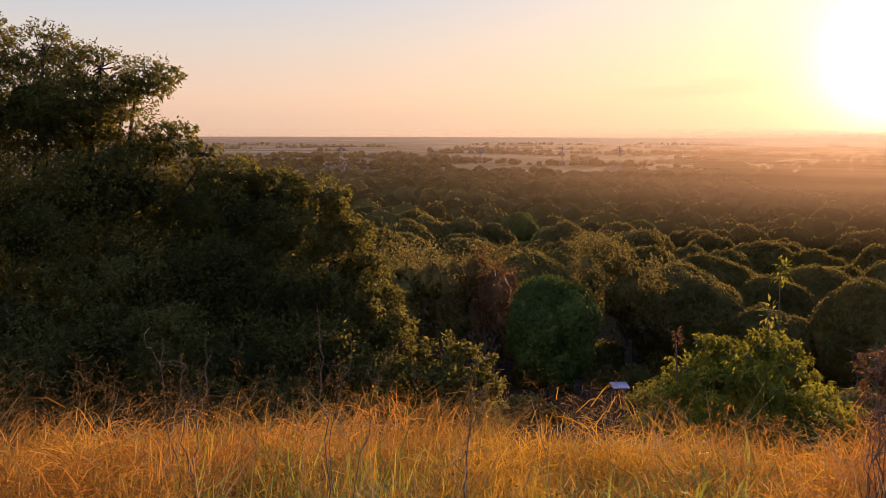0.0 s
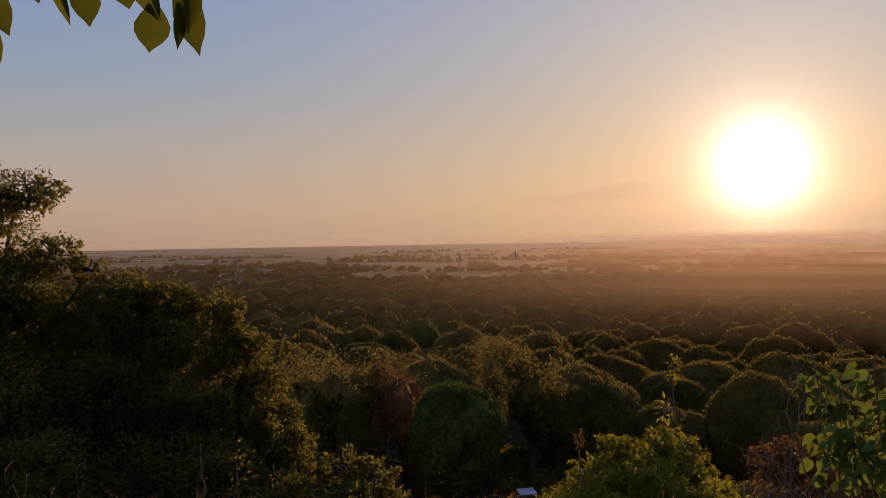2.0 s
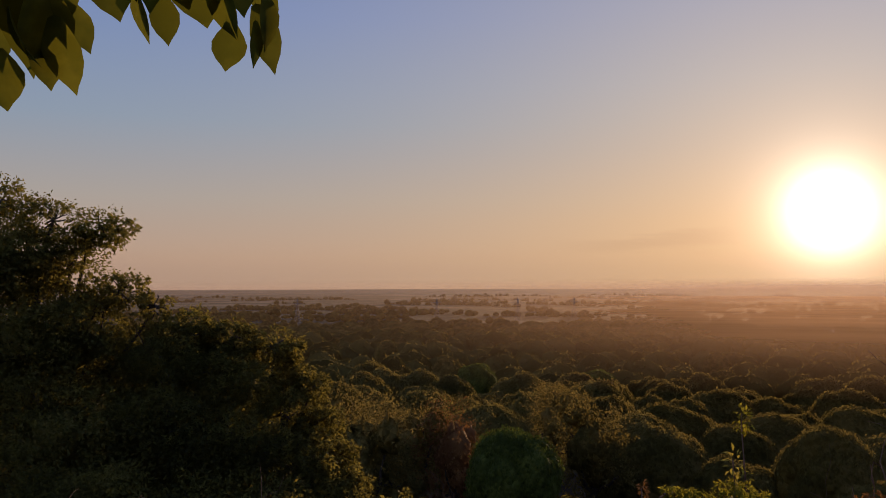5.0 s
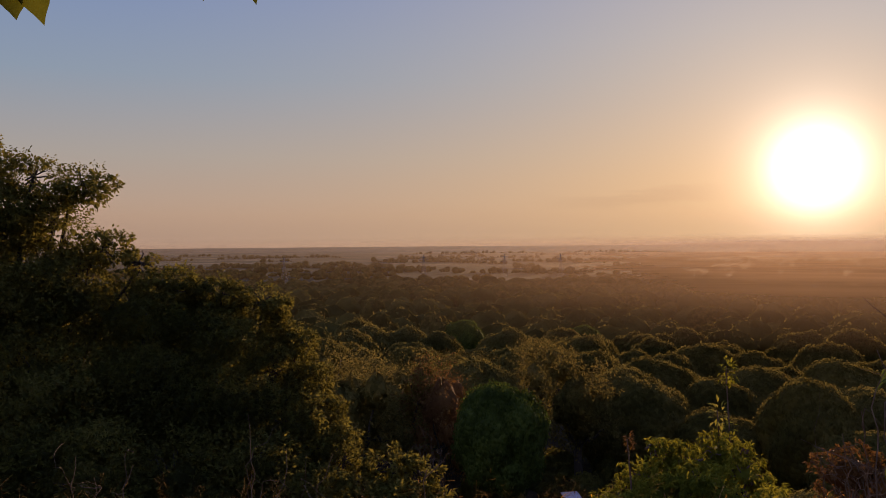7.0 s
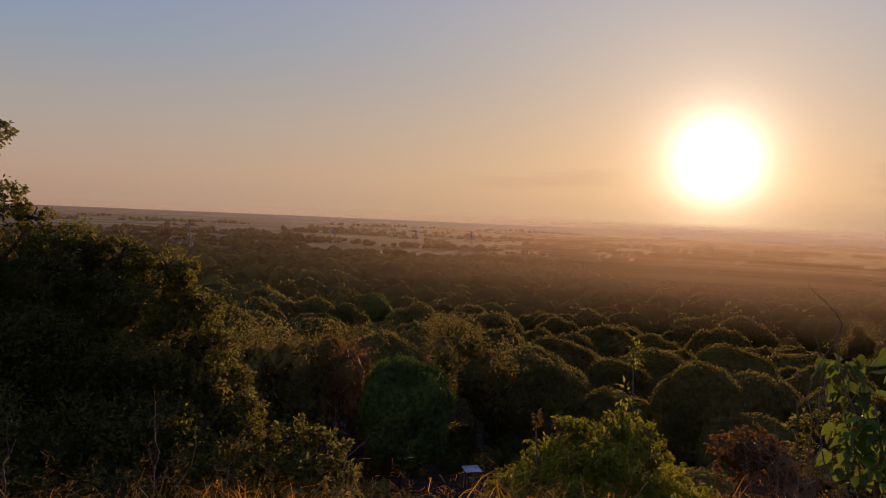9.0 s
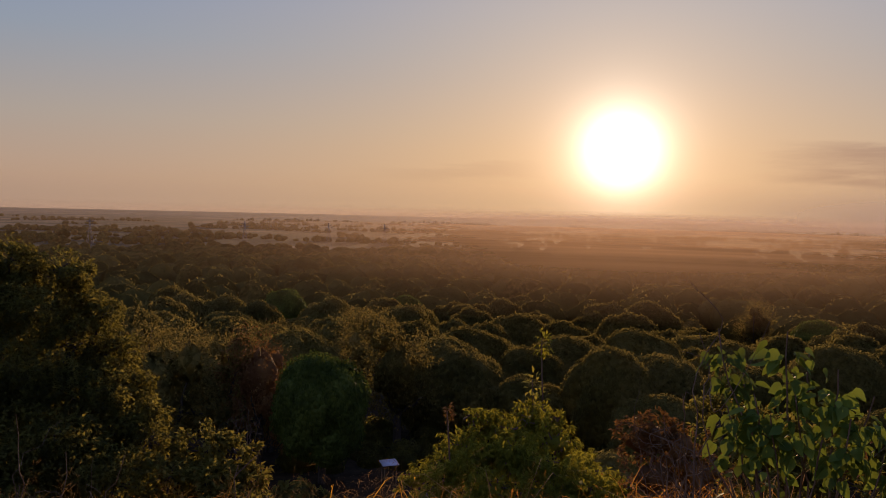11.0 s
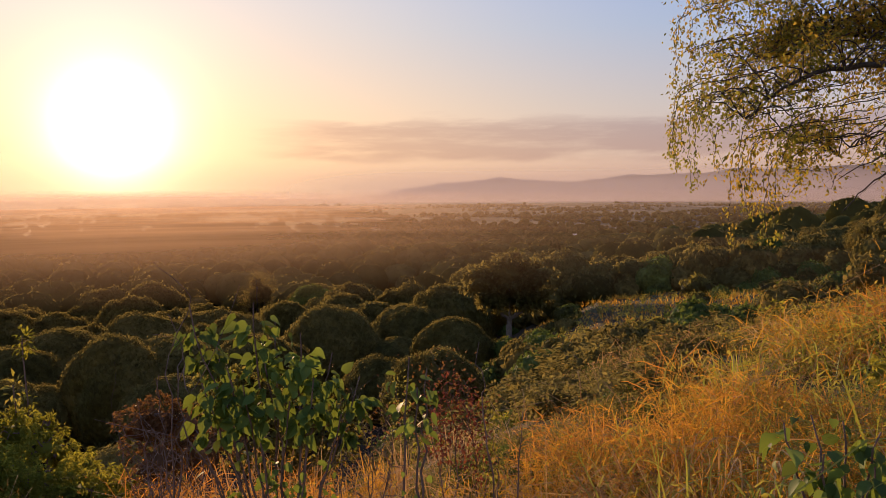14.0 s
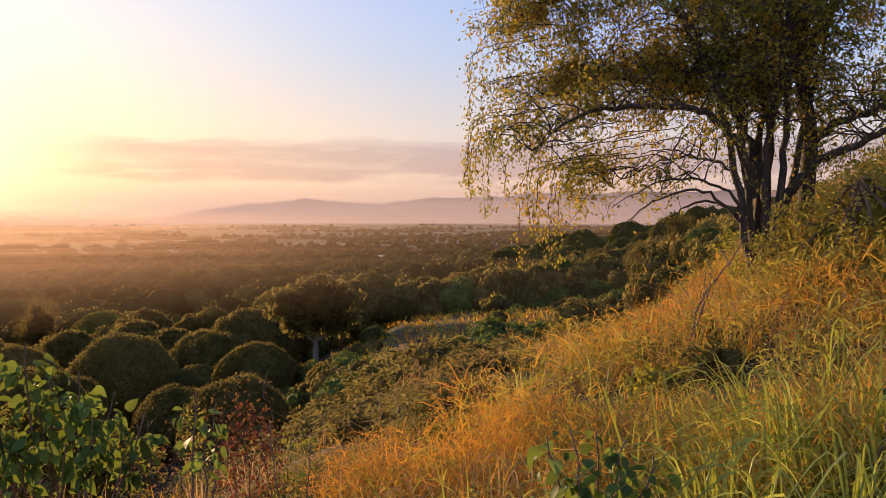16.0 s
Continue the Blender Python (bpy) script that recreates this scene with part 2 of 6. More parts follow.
STRAW = foliage("dry_grass", (0.17, 0.090, 0.016), (0.50, 0.268, 0.036), (0.76, 0.44, 0.065), (0.94, 0.475, 0.04), 0.44, 0.8, 0.7, spec=0.02)
RUST = foliage("rust_seed_grass", (0.20, 0.080, 0.020), (0.51, 0.225, 0.045), (0.74, 0.38, 0.08), (0.92, 0.41, 0.05), 0.44, 1.2, 0.7, spec=0.02)
GREENGRASS = foliage("green_grass", (0.08, 0.10, 0.018), (0.19, 0.21, 0.032), (0.44, 0.38, 0.08), (0.58, 0.55, 0.06), 0.50, 1.0, 0.5)
STRAP = foliage("long_green_blades", (0.10, 0.14, 0.022), (0.22, 0.27, 0.04), (0.42, 0.42, 0.08), (0.62, 0.62, 0.07), 0.42, 1.5, 0.45, island=False, spec=0.25)
DEADSTRAW = foliage("dead_straw", (0.15, 0.085, 0.035), (0.34, 0.20, 0.085), (0.58, 0.39, 0.17), (0.58, 0.34, 0.10), 0.38, 1.0, 0.7, spec=0.02)
REDLEAF = foliage("withered_red_leaves", (0.09, 0.028, 0.016), (0.20, 0.062, 0.032), (0.34, 0.12, 0.05), (0.42, 0.12, 0.04), 0.35, 2.0, 0.7)
BARK = bark("grey_brown_bark", (0.035, 0.026, 0.018), (0.115, 0.09, 0.068))
PALEBARK = bark("pale_bark", (0.12, 0.10, 0.075), (0.30, 0.26, 0.20))
TWIG = bark("dry_twig", (0.11, 0.065, 0.042), (0.25, 0.175, 0.12), 12.0)
STEEL = plain_mat("weathered_steel", (0.16, 0.16, 0.165), (0.24, 0.24, 0.245), 0.7, 0.4, 0.2)
ROOFBLUE = plain_mat("pale_blue_sheet", (0.42, 0.48, 0.66), (0.60, 0.64, 0.78), 0.4, 1.2)
WALLGREY = plain_mat("plaster", (0.42, 0.38, 0.33), (0.56, 0.52, 0.46), 0.85, 0.8)
DARKWOOD = plain_mat("old_timber", (0.06, 0.045, 0.03), (0.13, 0.10, 0.07), 0.85, 4.0)
TINROOF = plain_mat("tin_roof", (0.45, 0.45, 0.46), (0.62, 0.61, 0.60), 0.4, 0.5, 0.3)
MOUNTAIN = plain_mat("wooded_mountain", (0.05, 0.055, 0.03), (0.13, 0.11, 0.06), 0.95, 0.004)

# ---------------------------------------------------------------- mesh helpers
rng = np.random.default_rng(7)


def mesh(name, V, F, mat, smooth=False):
    V, F = np.asarray(V, dtype=np.float32), np.asarray(F, dtype=np.int32)
    me = bpy.data.meshes.new(name)
    me.vertices.add(len(V))
    me.vertices.foreach_set("co", V.ravel())
    me.loops.add(F.size)
    me.loops.foreach_set("vertex_index", F.ravel())
    me.polygons.add(len(F))
    me.polygons.foreach_set("loop_start", np.arange(0, F.size, F.shape[1], dtype=np.int32))
    me.update(calc_edges=True)
    if smooth:
        me.polygons.foreach_set("use_smooth", np.ones(len(F), dtype=bool))
    me.materials.append(mat)
    return me


def join(pieces):
    """One vertex and face array from several."""
    Vs, Fs, k = [], [], 0
    for V, F in pieces:
        Vs.append(V)
        Fs.append(F + k)
        k += len(V)
    return np.concatenate(Vs), np.concatenate(Fs)


def part(name, VF, mat, parent, label="", smooth=False):
    ob = new(name, mesh(name, VF[0], VF[1], mat, smooth))
    ob.parent = parent
    if label:
        tagged(ob, label)
    return ob


def thing(name, place, label, category, group="", kind="", turn=0.0):
    ob = new(name)
    ob.matrix_basis = pose(*place, 0, 0, turn)
    ob.empty_display_size = 0.3
    return tagged(ob, label, category, group, kind)


def unit(a):
    return a / np.maximum(np.linalg.norm(a, axis=-1, keepdims=True), 1e-9)


def leaves(P, A, N, L, W):
    """Folded diamond leaves: places, directions, facings, lengths, widths."""
    A, k = unit(A), len(P)
    S = unit(np.cross(A, N))
    U = np.cross(S, A)
    L, W = np.asarray(L).reshape(-1, 1) * np.ones((k, 1)), np.asarray(W).reshape(-1, 1) * np.ones((k, 1))
    mid = P + A * L * 0.45 + U * L * 0.06
    V = np.stack([P, mid + S * W / 2 + U * W * 0.15, P + A * L - U * L * 0.08, mid - S * W / 2 + U * W * 0.15], 1).reshape(-1, 3)
    b = np.arange(k)[:, None] * 4
    F = np.concatenate([b + [0, 1, 2], b + [0, 2, 3]])
    return V, F


def tube(pts, radii, sides=6):
    pts = np.asarray(pts, float)
    k = len(pts)
    radii = np.interp(np.linspace(0, 1, k), np.linspace(0, 1, len(radii)), radii)
    T = unit(np.gradient(pts, axis=0))
    ref = np.array([0.31, 0.95, 0.05]) if abs(T[0][2]) > 0.7 else np.array([0.05, 0.1, 1.0])
    S = unit(np.cross(T, ref))
    U = np.cross(S, T)
    a = np.linspace(0, 2 * np.pi, sides, endpoint=False)
    V = (pts[:, None] + radii[:, None, None] * (np.cos(a)[None, :, None] * S[:, None] + np.sin(a)[None, :, None] * U[:, None])).reshape(-1, 3)
    i, j = np.meshgrid(np.arange(k - 1), np.arange(sides), indexing="ij")
    j2 = (j + 1) % sides
    q = np.stack([i * sides + j, i * sides + j2, (i + 1) * sides + j2, (i + 1) * sides + j], -1).reshape(-1, 4)
    F = np.concatenate([q[:, [0, 1, 2]], q[:, [0, 2, 3]]])
    return V, F


def bend(points, k=10, wobble=0.0, gen=rng):
    """A smooth line through a few points (Catmull-Rom), a little crooked."""
    P = np.asarray(points, float)
    P = np.concatenate([[2 * P[0] - P[1]], P, [2 * P[-1] - P[-2]]])
    out = []
    for i in range(1, len(P) - 2):
        t = np.linspace(0, 1, k, endpoint=False)[:, None]
        a, b, c, d = P[i - 1], P[i], P[i + 1], P[i + 2]
        out.append(0.5 * (2 * b + (c - a) * t + (2 * a - 5 * b + 4 * c - d) * t ** 2 + (3 * b - a - 3 * c + d) * t ** 3))
    out.append(P[-2][None])
    out = np.concatenate(out)
    if wobble:
        w = gen.normal(0, wobble, out.shape)
        w[0] = w[-1] = 0
        out = out + w
    return out


def ball(center, radii, seed, rough=0.12, nu=14, nv=8):
    """A lumpy closed shell, the dark inside of a crown."""
    g = np.random.default_rng(seed)
    th, ph = np.meshgrid(np.linspace(0, 2 * np.pi, nu, endpoint=False), np.linspace(0.05, np.pi - 0.05, nv), indexing="xy")
    d = np.stack([np.cos(th) * np.sin(ph), np.sin(th) * np.sin(ph), np.cos(ph)], -1)
    V = (np.asarray(center) + d * np.asarray(radii) * (1 + g.normal(0, rough, d.shape[:2] + (1,)))).reshape(-1, 3)
    i, j = np.meshgrid(np.arange(nv - 1), np.arange(nu), indexing="ij")
    j2 = (j + 1) % nu
    q = np.stack([i * nu + j, i * nu + j2, (i + 1) * nu + j2, (i + 1) * nu + j], -1).reshape(-1, 4)
    return V, np.concatenate([q[:, [0, 1, 2]], q[:, [0, 2, 3]]])


def spray(lobes, count, size, g, per=7, spread=0.16, droop=0.35, shell=0.62, slim=0.5):
    """Leaves in small tufts over rounded lobes (x, y, z, rx, ry, rz)."""
    lobes = np.asarray(lobes, float)
    area = (lobes[:, 3] * lobes[:, 4] * lobes[:, 5]) ** (2 / 3)
    k = max(1, count // per)
    pick = g.choice(len(lobes), k, p=area / area.sum())
    d = unit(g.normal(size=(k, 3)))
    c, r = lobes[pick, :3], lobes[pick, 3:]
    rad = (shell + (1.06 - shell) * g.random((k, 1)) ** 0.6) * (1 + 0.10 * np.sin(d * 7 + c * 2.1).sum(1, keepdims=True) / 1.7)
    tuft = c + d * r * rad
    P = np.repeat(tuft, per, 0) + g.normal(0, 1, (k * per, 3)) * np.repeat(r.mean(1), per)[:, None] * spread
    D = np.repeat(d, per, 0)
    A = D * 0.7 + g.normal(0, 0.55, P.shape) + np.array([0, 0, -droop])
    N = D * 0.6 + np.array([0, 0, 0.7]) + g.normal(0, 0.45, P.shape)
    L = size * g.uniform(0.65, 1.35, len(P))
    return leaves(P, A, N, L, L * slim)


# ---------------------------------------------------------------- the lie of the land
DOWN = radians(-25)  # heading of the fall of the slope


def sstep(a, b, q):
    t = np.clip((q - a) / (b - a), 0, 1)
    return t * t * (3 - 2 * t)


RADII = [0, 5, 8, 12, 20, 40, 65, 100, 160]
PROFILES = {                                           # height of the ground at those distances, by heading
    -60: [0, -0.6, -1.3, -3.2, -7.5, -13, -15.5, -17, -20],
    -10: [0, -0.85, -2.1, -4.0, -8.0, -13, -15.5, -18, -21],
    25: [0, -0.9, -2.2, -4.4, -8.0, -13, -15.5, -18.5, -21],
    42: [0, -0.65, -1.6, -3.4, -7.0, -12.5, -15.5, -19, -21],
    50: [0, -0.35, -1.05, -2.3, -5.2, -11, -13, -18, -20],
    60: [0, -0.15, -0.45, -1.3, -3.0, -6.2, -7.3, -12, -18],
    66: [0, -0.08, -0.25, -0.9, -2.4, -5.4, -6.9, -9.5, -14],
    75: [0, -0.05, -0.2, -0.5, -1.6, -4.4, -6.4, -7, -9],
}
PROFILES.update({
    80: [0, 0.1, 0.12, 0.1, -0.6, -2.4, -4.2, -4.4, -5.5],
    85: [0, 0.3, 0.6, 0.95, 1.1, 0.4, -1.2, -1.4, -3],
    95: [0, 0.5, 0.95, 1.7, 3.4, 5, 5, 4, 2],
    170: [0, 1.5, 2.4, 3.6, 6, 12, 18, 24, 26],
    240: [0, 0.6, 0.9, 1.3, 2, 3, 3, 0, -5],
    300: [0, -0.6, -1.3, -3.2, -7.5, -13, -15.5, -17, -20],
})


def land(x, y):
    """Height of the ground: a grassy shoulder of the hill that falls away to a wide plain."""
    x, y = np.asarray(x, float), np.asarray(y, float)
    r = np.hypot(x, y)
    a = (np.degrees(np.arctan2(x, y)) + 60) % 360 - 60
    keys = sorted(PROFILES)
    Z = np.stack([np.interp(r, RADII, PROFILES[k]) for k in keys])
    k = np.clip(np.searchsorted(keys, a, side="right") - 1, 0, len(keys) - 2)
    ka = np.array(keys, float)
    t = (a - ka[k]) / (ka[k + 1] - ka[k])
    lo = np.take_along_axis(Z, k[None], 0)[0]
    hi = np.take_along_axis(Z, (k + 1)[None], 0)[0]
    hill = lo * (1 - t) + hi * t
    plain = np.interp(r, [0, 60, 150, 700, 1200], [-12, -15, -22, -35, -36])
    far = sstep(150, 420, r)
    z = hill * (1 - far) + plain * far
    z = z + 0.10 * np.sin(x * 1.3 + 0.4 * y) * np.sin(y * 1.1 - 0.3 * x) * sstep(1, 5, r) * sstep(400, 60, r)
    z = z + 0.5 * np.sin(x * 0.13 + 1) * np.sin(y * 0.11) * sstep(10, 40, r) * sstep(900, 200, r)
    return z


def ground_at(az, r):
    a = radians(az)
    x, y = r * math.sin(a), r * math.cos(a)
    return x, y, float(land(np.array([x]), np.array([y]))[0])


def polar_sheet(rs, na):
    a = np.linspace(0, 2 * np.pi, na, endpoint=False)
    R, A = np.meshgrid(rs, a, indexing="ij")
    X, Y = R * np.sin(A), R * np.cos(A)
    V = np.stack([X, Y, land(X, Y)], -1).reshape(-1, 3)
    k = len(rs)
    i, j = np.meshgrid(np.arange(k - 1), np.arange(na), indexing="ij")
    j2 = (j + 1) % na
    q = np.stack([i * na + j, (i + 1) * na + j, (i + 1) * na + j2, i * na + j2], -1).reshape(-1, 4)
    return V, q[:, ::-1]


V, F = polar_sheet(np.concatenate([[0.02], np.geomspace(0.4, 4900, 150)]), 300)
ground = new("ground", mesh("ground", V, F, GROUND, True))
tagged(ground, "dry grassy hillside falling to a wide plain of fields", "ground", kind="structure")


def mountain_range(name, az0, az1, r0, r1, top, seed, label):
    """A low range with folded slopes; top gives the crest height along it."""
    g = np.random.default_rng(seed)
    na, nr = 160, 14
    A, Q = np.meshgrid(np.linspace(az0, az1, na), np.linspace(0, 1, nr), indexing="ij")
    crest = np.interp(A, [p[0] for p in top], [p[1] for p in top])
    ph = g.random(6) * 6
    fold = sum(np.sin(A * f + ph[i] + Q * 2.2 * (i - 2)) / (i + 1.5) for i, f in enumerate((0.9, 1.7, 2.9, 4.7, 7.3, 11.0)))
    up = np.sin(np.clip(Q * 1.25, 0, 1) * np.pi / 2) ** 1.3 * np.where(Q > 0.8, 1 - (Q - 0.8) * 1.5, 1)
    Z = -38 + (crest + 38) * up * (1 + 0.05 * fold * (1 - np.abs(Q - 0.8)))
    R = r0 + (r1 - r0) * Q
    X, Y = R * np.sin(np.radians(A)), R * np.cos(np.radians(A))
    V = np.stack([X, Y, Z], -1).reshape(-1, 3)
    i, j = np.meshgrid(np.arange(na - 1), np.arange(nr - 1), indexing="ij")
    q = np.stack([i * nr + j, i * nr + j + 1, (i + 1) * nr + j + 1, (i + 1) * nr + j], -1).reshape(-1, 4)
    ob = new(name, mesh(name, V, q[:, ::-1], MOUNTAIN, True))
    return tagged(ob, label, "mountain", kind="structure")


mountain_range("mountain_ridge", 40, 84, 3600, 4150, [(40, -36), (43, -24), (46, 15), (49, 48), (51.5, 62), (53, 70), (55, 60), (58, 52), (60, 58), (63, 48), (70, 40), (84, 20)], 3, "hazy blue-grey wooded mountain ridge")
mountain_range("mountain_ridge_behind", 52, 130, 4250, 4800, [(52, -30), (57, 40), (61, 84), (64, 92), (68, 110), (74, 122), (82, 130), (100, 150), (130, 140)], 5, "higher pale mountain ridge far behind")


# ---------------------------------------------------------------- the dusty air over the plain
def haze_material(top, amount, fade, tone, near):
    """Thin dusty air: mostly clear, it scatters sun and sky, and thins out upwards."""
    mat, (n, put, m, mix, ramp, noise_tex, span) = material("dusty_air")
    pos = n("ShaderNodeNewGeometry").outputs["Position"]
    sp = n("ShaderNodeSeparateXYZ")
    put(sp.inputs[0], pos)
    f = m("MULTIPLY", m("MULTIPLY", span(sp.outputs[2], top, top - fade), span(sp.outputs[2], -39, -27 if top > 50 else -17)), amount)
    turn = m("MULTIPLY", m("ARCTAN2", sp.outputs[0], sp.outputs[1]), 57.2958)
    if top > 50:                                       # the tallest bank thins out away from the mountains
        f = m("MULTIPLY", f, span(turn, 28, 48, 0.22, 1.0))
    else:                                              # sunward glow of the haze, put into extra opacity round the sun's heading
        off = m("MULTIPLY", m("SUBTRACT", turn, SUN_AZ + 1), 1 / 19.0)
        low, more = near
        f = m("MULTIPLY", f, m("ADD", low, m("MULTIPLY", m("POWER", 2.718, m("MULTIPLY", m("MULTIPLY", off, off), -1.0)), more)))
    clear = n("ShaderNodeBsdfTransparent")
    tr = n("ShaderNodeBsdfTranslucent")
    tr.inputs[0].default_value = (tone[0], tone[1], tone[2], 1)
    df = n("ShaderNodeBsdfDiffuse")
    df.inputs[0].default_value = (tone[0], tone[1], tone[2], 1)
    both = n("ShaderNodeMixShader")
    both.inputs[0].default_value = 0.3
    put(both.inputs[1], tr.outputs[0])
    put(both.inputs[2], df.outputs[0])
    ms = n("ShaderNodeMixShader")
    put(ms.inputs[0], f)
    put(ms.inputs[1], clear.outputs[0])
    put(ms.inputs[2], both.outputs[0])
    return finish(mat, ms.outputs[0])


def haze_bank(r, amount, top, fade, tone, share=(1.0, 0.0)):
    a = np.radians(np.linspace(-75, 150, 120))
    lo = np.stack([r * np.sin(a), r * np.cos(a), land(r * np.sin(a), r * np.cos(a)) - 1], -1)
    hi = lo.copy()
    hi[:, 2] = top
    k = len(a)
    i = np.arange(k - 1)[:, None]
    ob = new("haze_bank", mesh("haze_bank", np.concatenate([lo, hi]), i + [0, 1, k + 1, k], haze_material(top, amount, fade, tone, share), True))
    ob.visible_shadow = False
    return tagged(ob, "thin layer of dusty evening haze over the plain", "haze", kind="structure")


# last pair of a row: opacity off the sun, extra opacity for the glow
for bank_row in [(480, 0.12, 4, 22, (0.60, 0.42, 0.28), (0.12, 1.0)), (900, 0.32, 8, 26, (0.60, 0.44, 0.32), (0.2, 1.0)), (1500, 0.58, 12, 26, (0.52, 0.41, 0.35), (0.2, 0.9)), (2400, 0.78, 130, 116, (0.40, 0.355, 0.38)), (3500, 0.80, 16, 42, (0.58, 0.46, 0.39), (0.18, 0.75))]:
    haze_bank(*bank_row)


def haze_layer():
    """The haze over the woods, one thin sheet above the crowns; distance haze and the glow towards the sun are put into
    its opacity.
    """
    mat, (n, put, m, mix, ramp, noise_tex, span) = material("dusty_air_layer")
    pos = n("ShaderNodeNewGeometry").outputs["Position"]
    sp = n("ShaderNodeSeparateXYZ")
    put(sp.inputs[0], pos)
    flat = n("ShaderNodeCombineXYZ")
    put(flat.inputs[0], sp.outputs[0])
    put(flat.inputs[1], sp.outputs[1])
    ln = n("ShaderNodeVectorMath")
    ln.operation = "LENGTH"
    put(ln.inputs[0], flat.outputs[0])
    r = ln.outputs["Value"]
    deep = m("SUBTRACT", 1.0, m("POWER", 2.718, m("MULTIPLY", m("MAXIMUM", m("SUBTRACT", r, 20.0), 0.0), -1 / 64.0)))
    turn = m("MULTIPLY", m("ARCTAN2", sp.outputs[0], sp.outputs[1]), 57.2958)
    # veil of sunlight over the woods, put into the opacity by heading
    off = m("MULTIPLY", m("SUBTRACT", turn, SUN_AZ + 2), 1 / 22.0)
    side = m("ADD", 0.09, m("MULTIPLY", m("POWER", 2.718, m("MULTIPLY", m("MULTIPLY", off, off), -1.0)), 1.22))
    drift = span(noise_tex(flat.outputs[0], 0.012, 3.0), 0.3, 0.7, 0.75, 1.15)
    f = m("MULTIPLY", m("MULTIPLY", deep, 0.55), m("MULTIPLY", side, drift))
    clear = n("ShaderNodeBsdfTransparent")
    both = n("ShaderNodeMixShader")
    both.inputs[0].default_value = 0.3
    for k, kind in ((1, "ShaderNodeBsdfTranslucent"), (2, "ShaderNodeBsdfDiffuse")):
        sh = n(kind)
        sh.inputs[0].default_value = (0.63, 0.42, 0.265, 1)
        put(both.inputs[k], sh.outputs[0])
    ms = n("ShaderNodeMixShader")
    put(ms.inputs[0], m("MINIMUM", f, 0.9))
    put(ms.inputs[1], clear.outputs[0])
    put(ms.inputs[2], both.outputs[0])
    finish(mat, ms.outputs[0])
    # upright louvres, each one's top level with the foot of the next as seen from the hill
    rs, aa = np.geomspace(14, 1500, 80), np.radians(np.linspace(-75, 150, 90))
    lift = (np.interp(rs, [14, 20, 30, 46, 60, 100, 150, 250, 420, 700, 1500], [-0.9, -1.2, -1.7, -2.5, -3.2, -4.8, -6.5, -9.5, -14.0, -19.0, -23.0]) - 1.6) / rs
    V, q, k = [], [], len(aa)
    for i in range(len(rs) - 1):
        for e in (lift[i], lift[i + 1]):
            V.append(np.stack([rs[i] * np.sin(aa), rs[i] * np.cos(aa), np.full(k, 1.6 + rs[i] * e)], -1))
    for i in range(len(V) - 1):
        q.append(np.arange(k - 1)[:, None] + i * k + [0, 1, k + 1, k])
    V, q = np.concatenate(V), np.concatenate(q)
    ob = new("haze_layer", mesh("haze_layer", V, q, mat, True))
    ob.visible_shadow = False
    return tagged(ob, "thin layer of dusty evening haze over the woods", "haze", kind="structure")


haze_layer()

# ---------------------------------------------------------------- woods on the low ground
def bumps_on(d, heads, depth, reach, lobes):
    """Radius of a clumpy crown in the directions d: rounded leaf clumps round the directions in heads."""
    near = (d @ heads.T).max(1)
    big = np.clip(1 - (1 - (d @ lobes.T).max(1)) / (1 - math.cos(0.75)), 0, 1)
    return 0.86 - depth + 0.16 * np.sqrt(big) + depth * np.sqrt(np.clip(1 - ((1 - near) / (1 - math.cos(reach))), 0, 1)) + 0.045 * np.sin(d[:, 0] * 4 + 1) * np.sin(d[:, 1] * 5) * np.abs(d[:, 2])


def clumpy_dome(g, heads, depth, nu, nv, tufts, leaf, slim=0.6, up=0.35):
    """A crown of radius 1 that stands on z = 0: closed leafy skin in clumps, with loose leaves over it."""
    k = np.arange(heads) + 0.5
    ph, th = np.arccos(1 - 1.75 * k / heads), k * 2.39996
    H = unit(np.stack([np.sin(ph) * np.cos(th), np.sin(ph) * np.sin(th), np.cos(ph)], -1) + g.normal(0, 0.45 / math.sqrt(heads), (heads, 3)))
    reach = 2.35 / math.sqrt(heads)
    B = unit(g.normal(size=(9, 3)) * [1, 1, 0.6] + [0, 0, 0.45])
    T, Q = np.meshgrid(np.linspace(0, 2 * np.pi, nu, endpoint=False), np.linspace(0.03, 0.80 * np.pi, nv), indexing="xy")
    D = np.stack([np.cos(T) * np.sin(Q), np.sin(T) * np.sin(Q), np.cos(Q)], -1).reshape(-1, 3)
    form = lambda d: np.sign(d) * np.abs(d) ** [1.0, 1.0, 1.05] * [1, 1, 0.62] + [0, 0, 0.40]
    V = form(D * (bumps_on(D, H, depth, reach, B) * 0.975)[:, None])
    i, j = np.meshgrid(np.arange(nv - 1), np.arange(nu), indexing="ij")
    j2 = (j + 1) % nu
    q = np.stack([i * nu + j, (i + 1) * nu + j, (i + 1) * nu + j2, i * nu + j2], -1).reshape(-1, 4)
    skin = (V, np.concatenate([q[:, [0, 1, 2]], q[:, [0, 2, 3]]]))
    d = unit(g.normal(size=(tufts, 3)) + [0, 0, up])
    d = d[d[:, 2] > -0.6]
    P = form(d * (bumps_on(d, H, depth, reach, B) * g.uniform(0.955, 1.03, len(d)))[:, None])
    L = leaf * g.uniform(0.55, 1.4, len(d))
    return join([skin, leaves(P, np.cross(d, g.normal(size=d.shape)) + d * 0.35 + [0, 0, -0.1], d + g.normal(0, 0.35, d.shape), L, L * slim)])


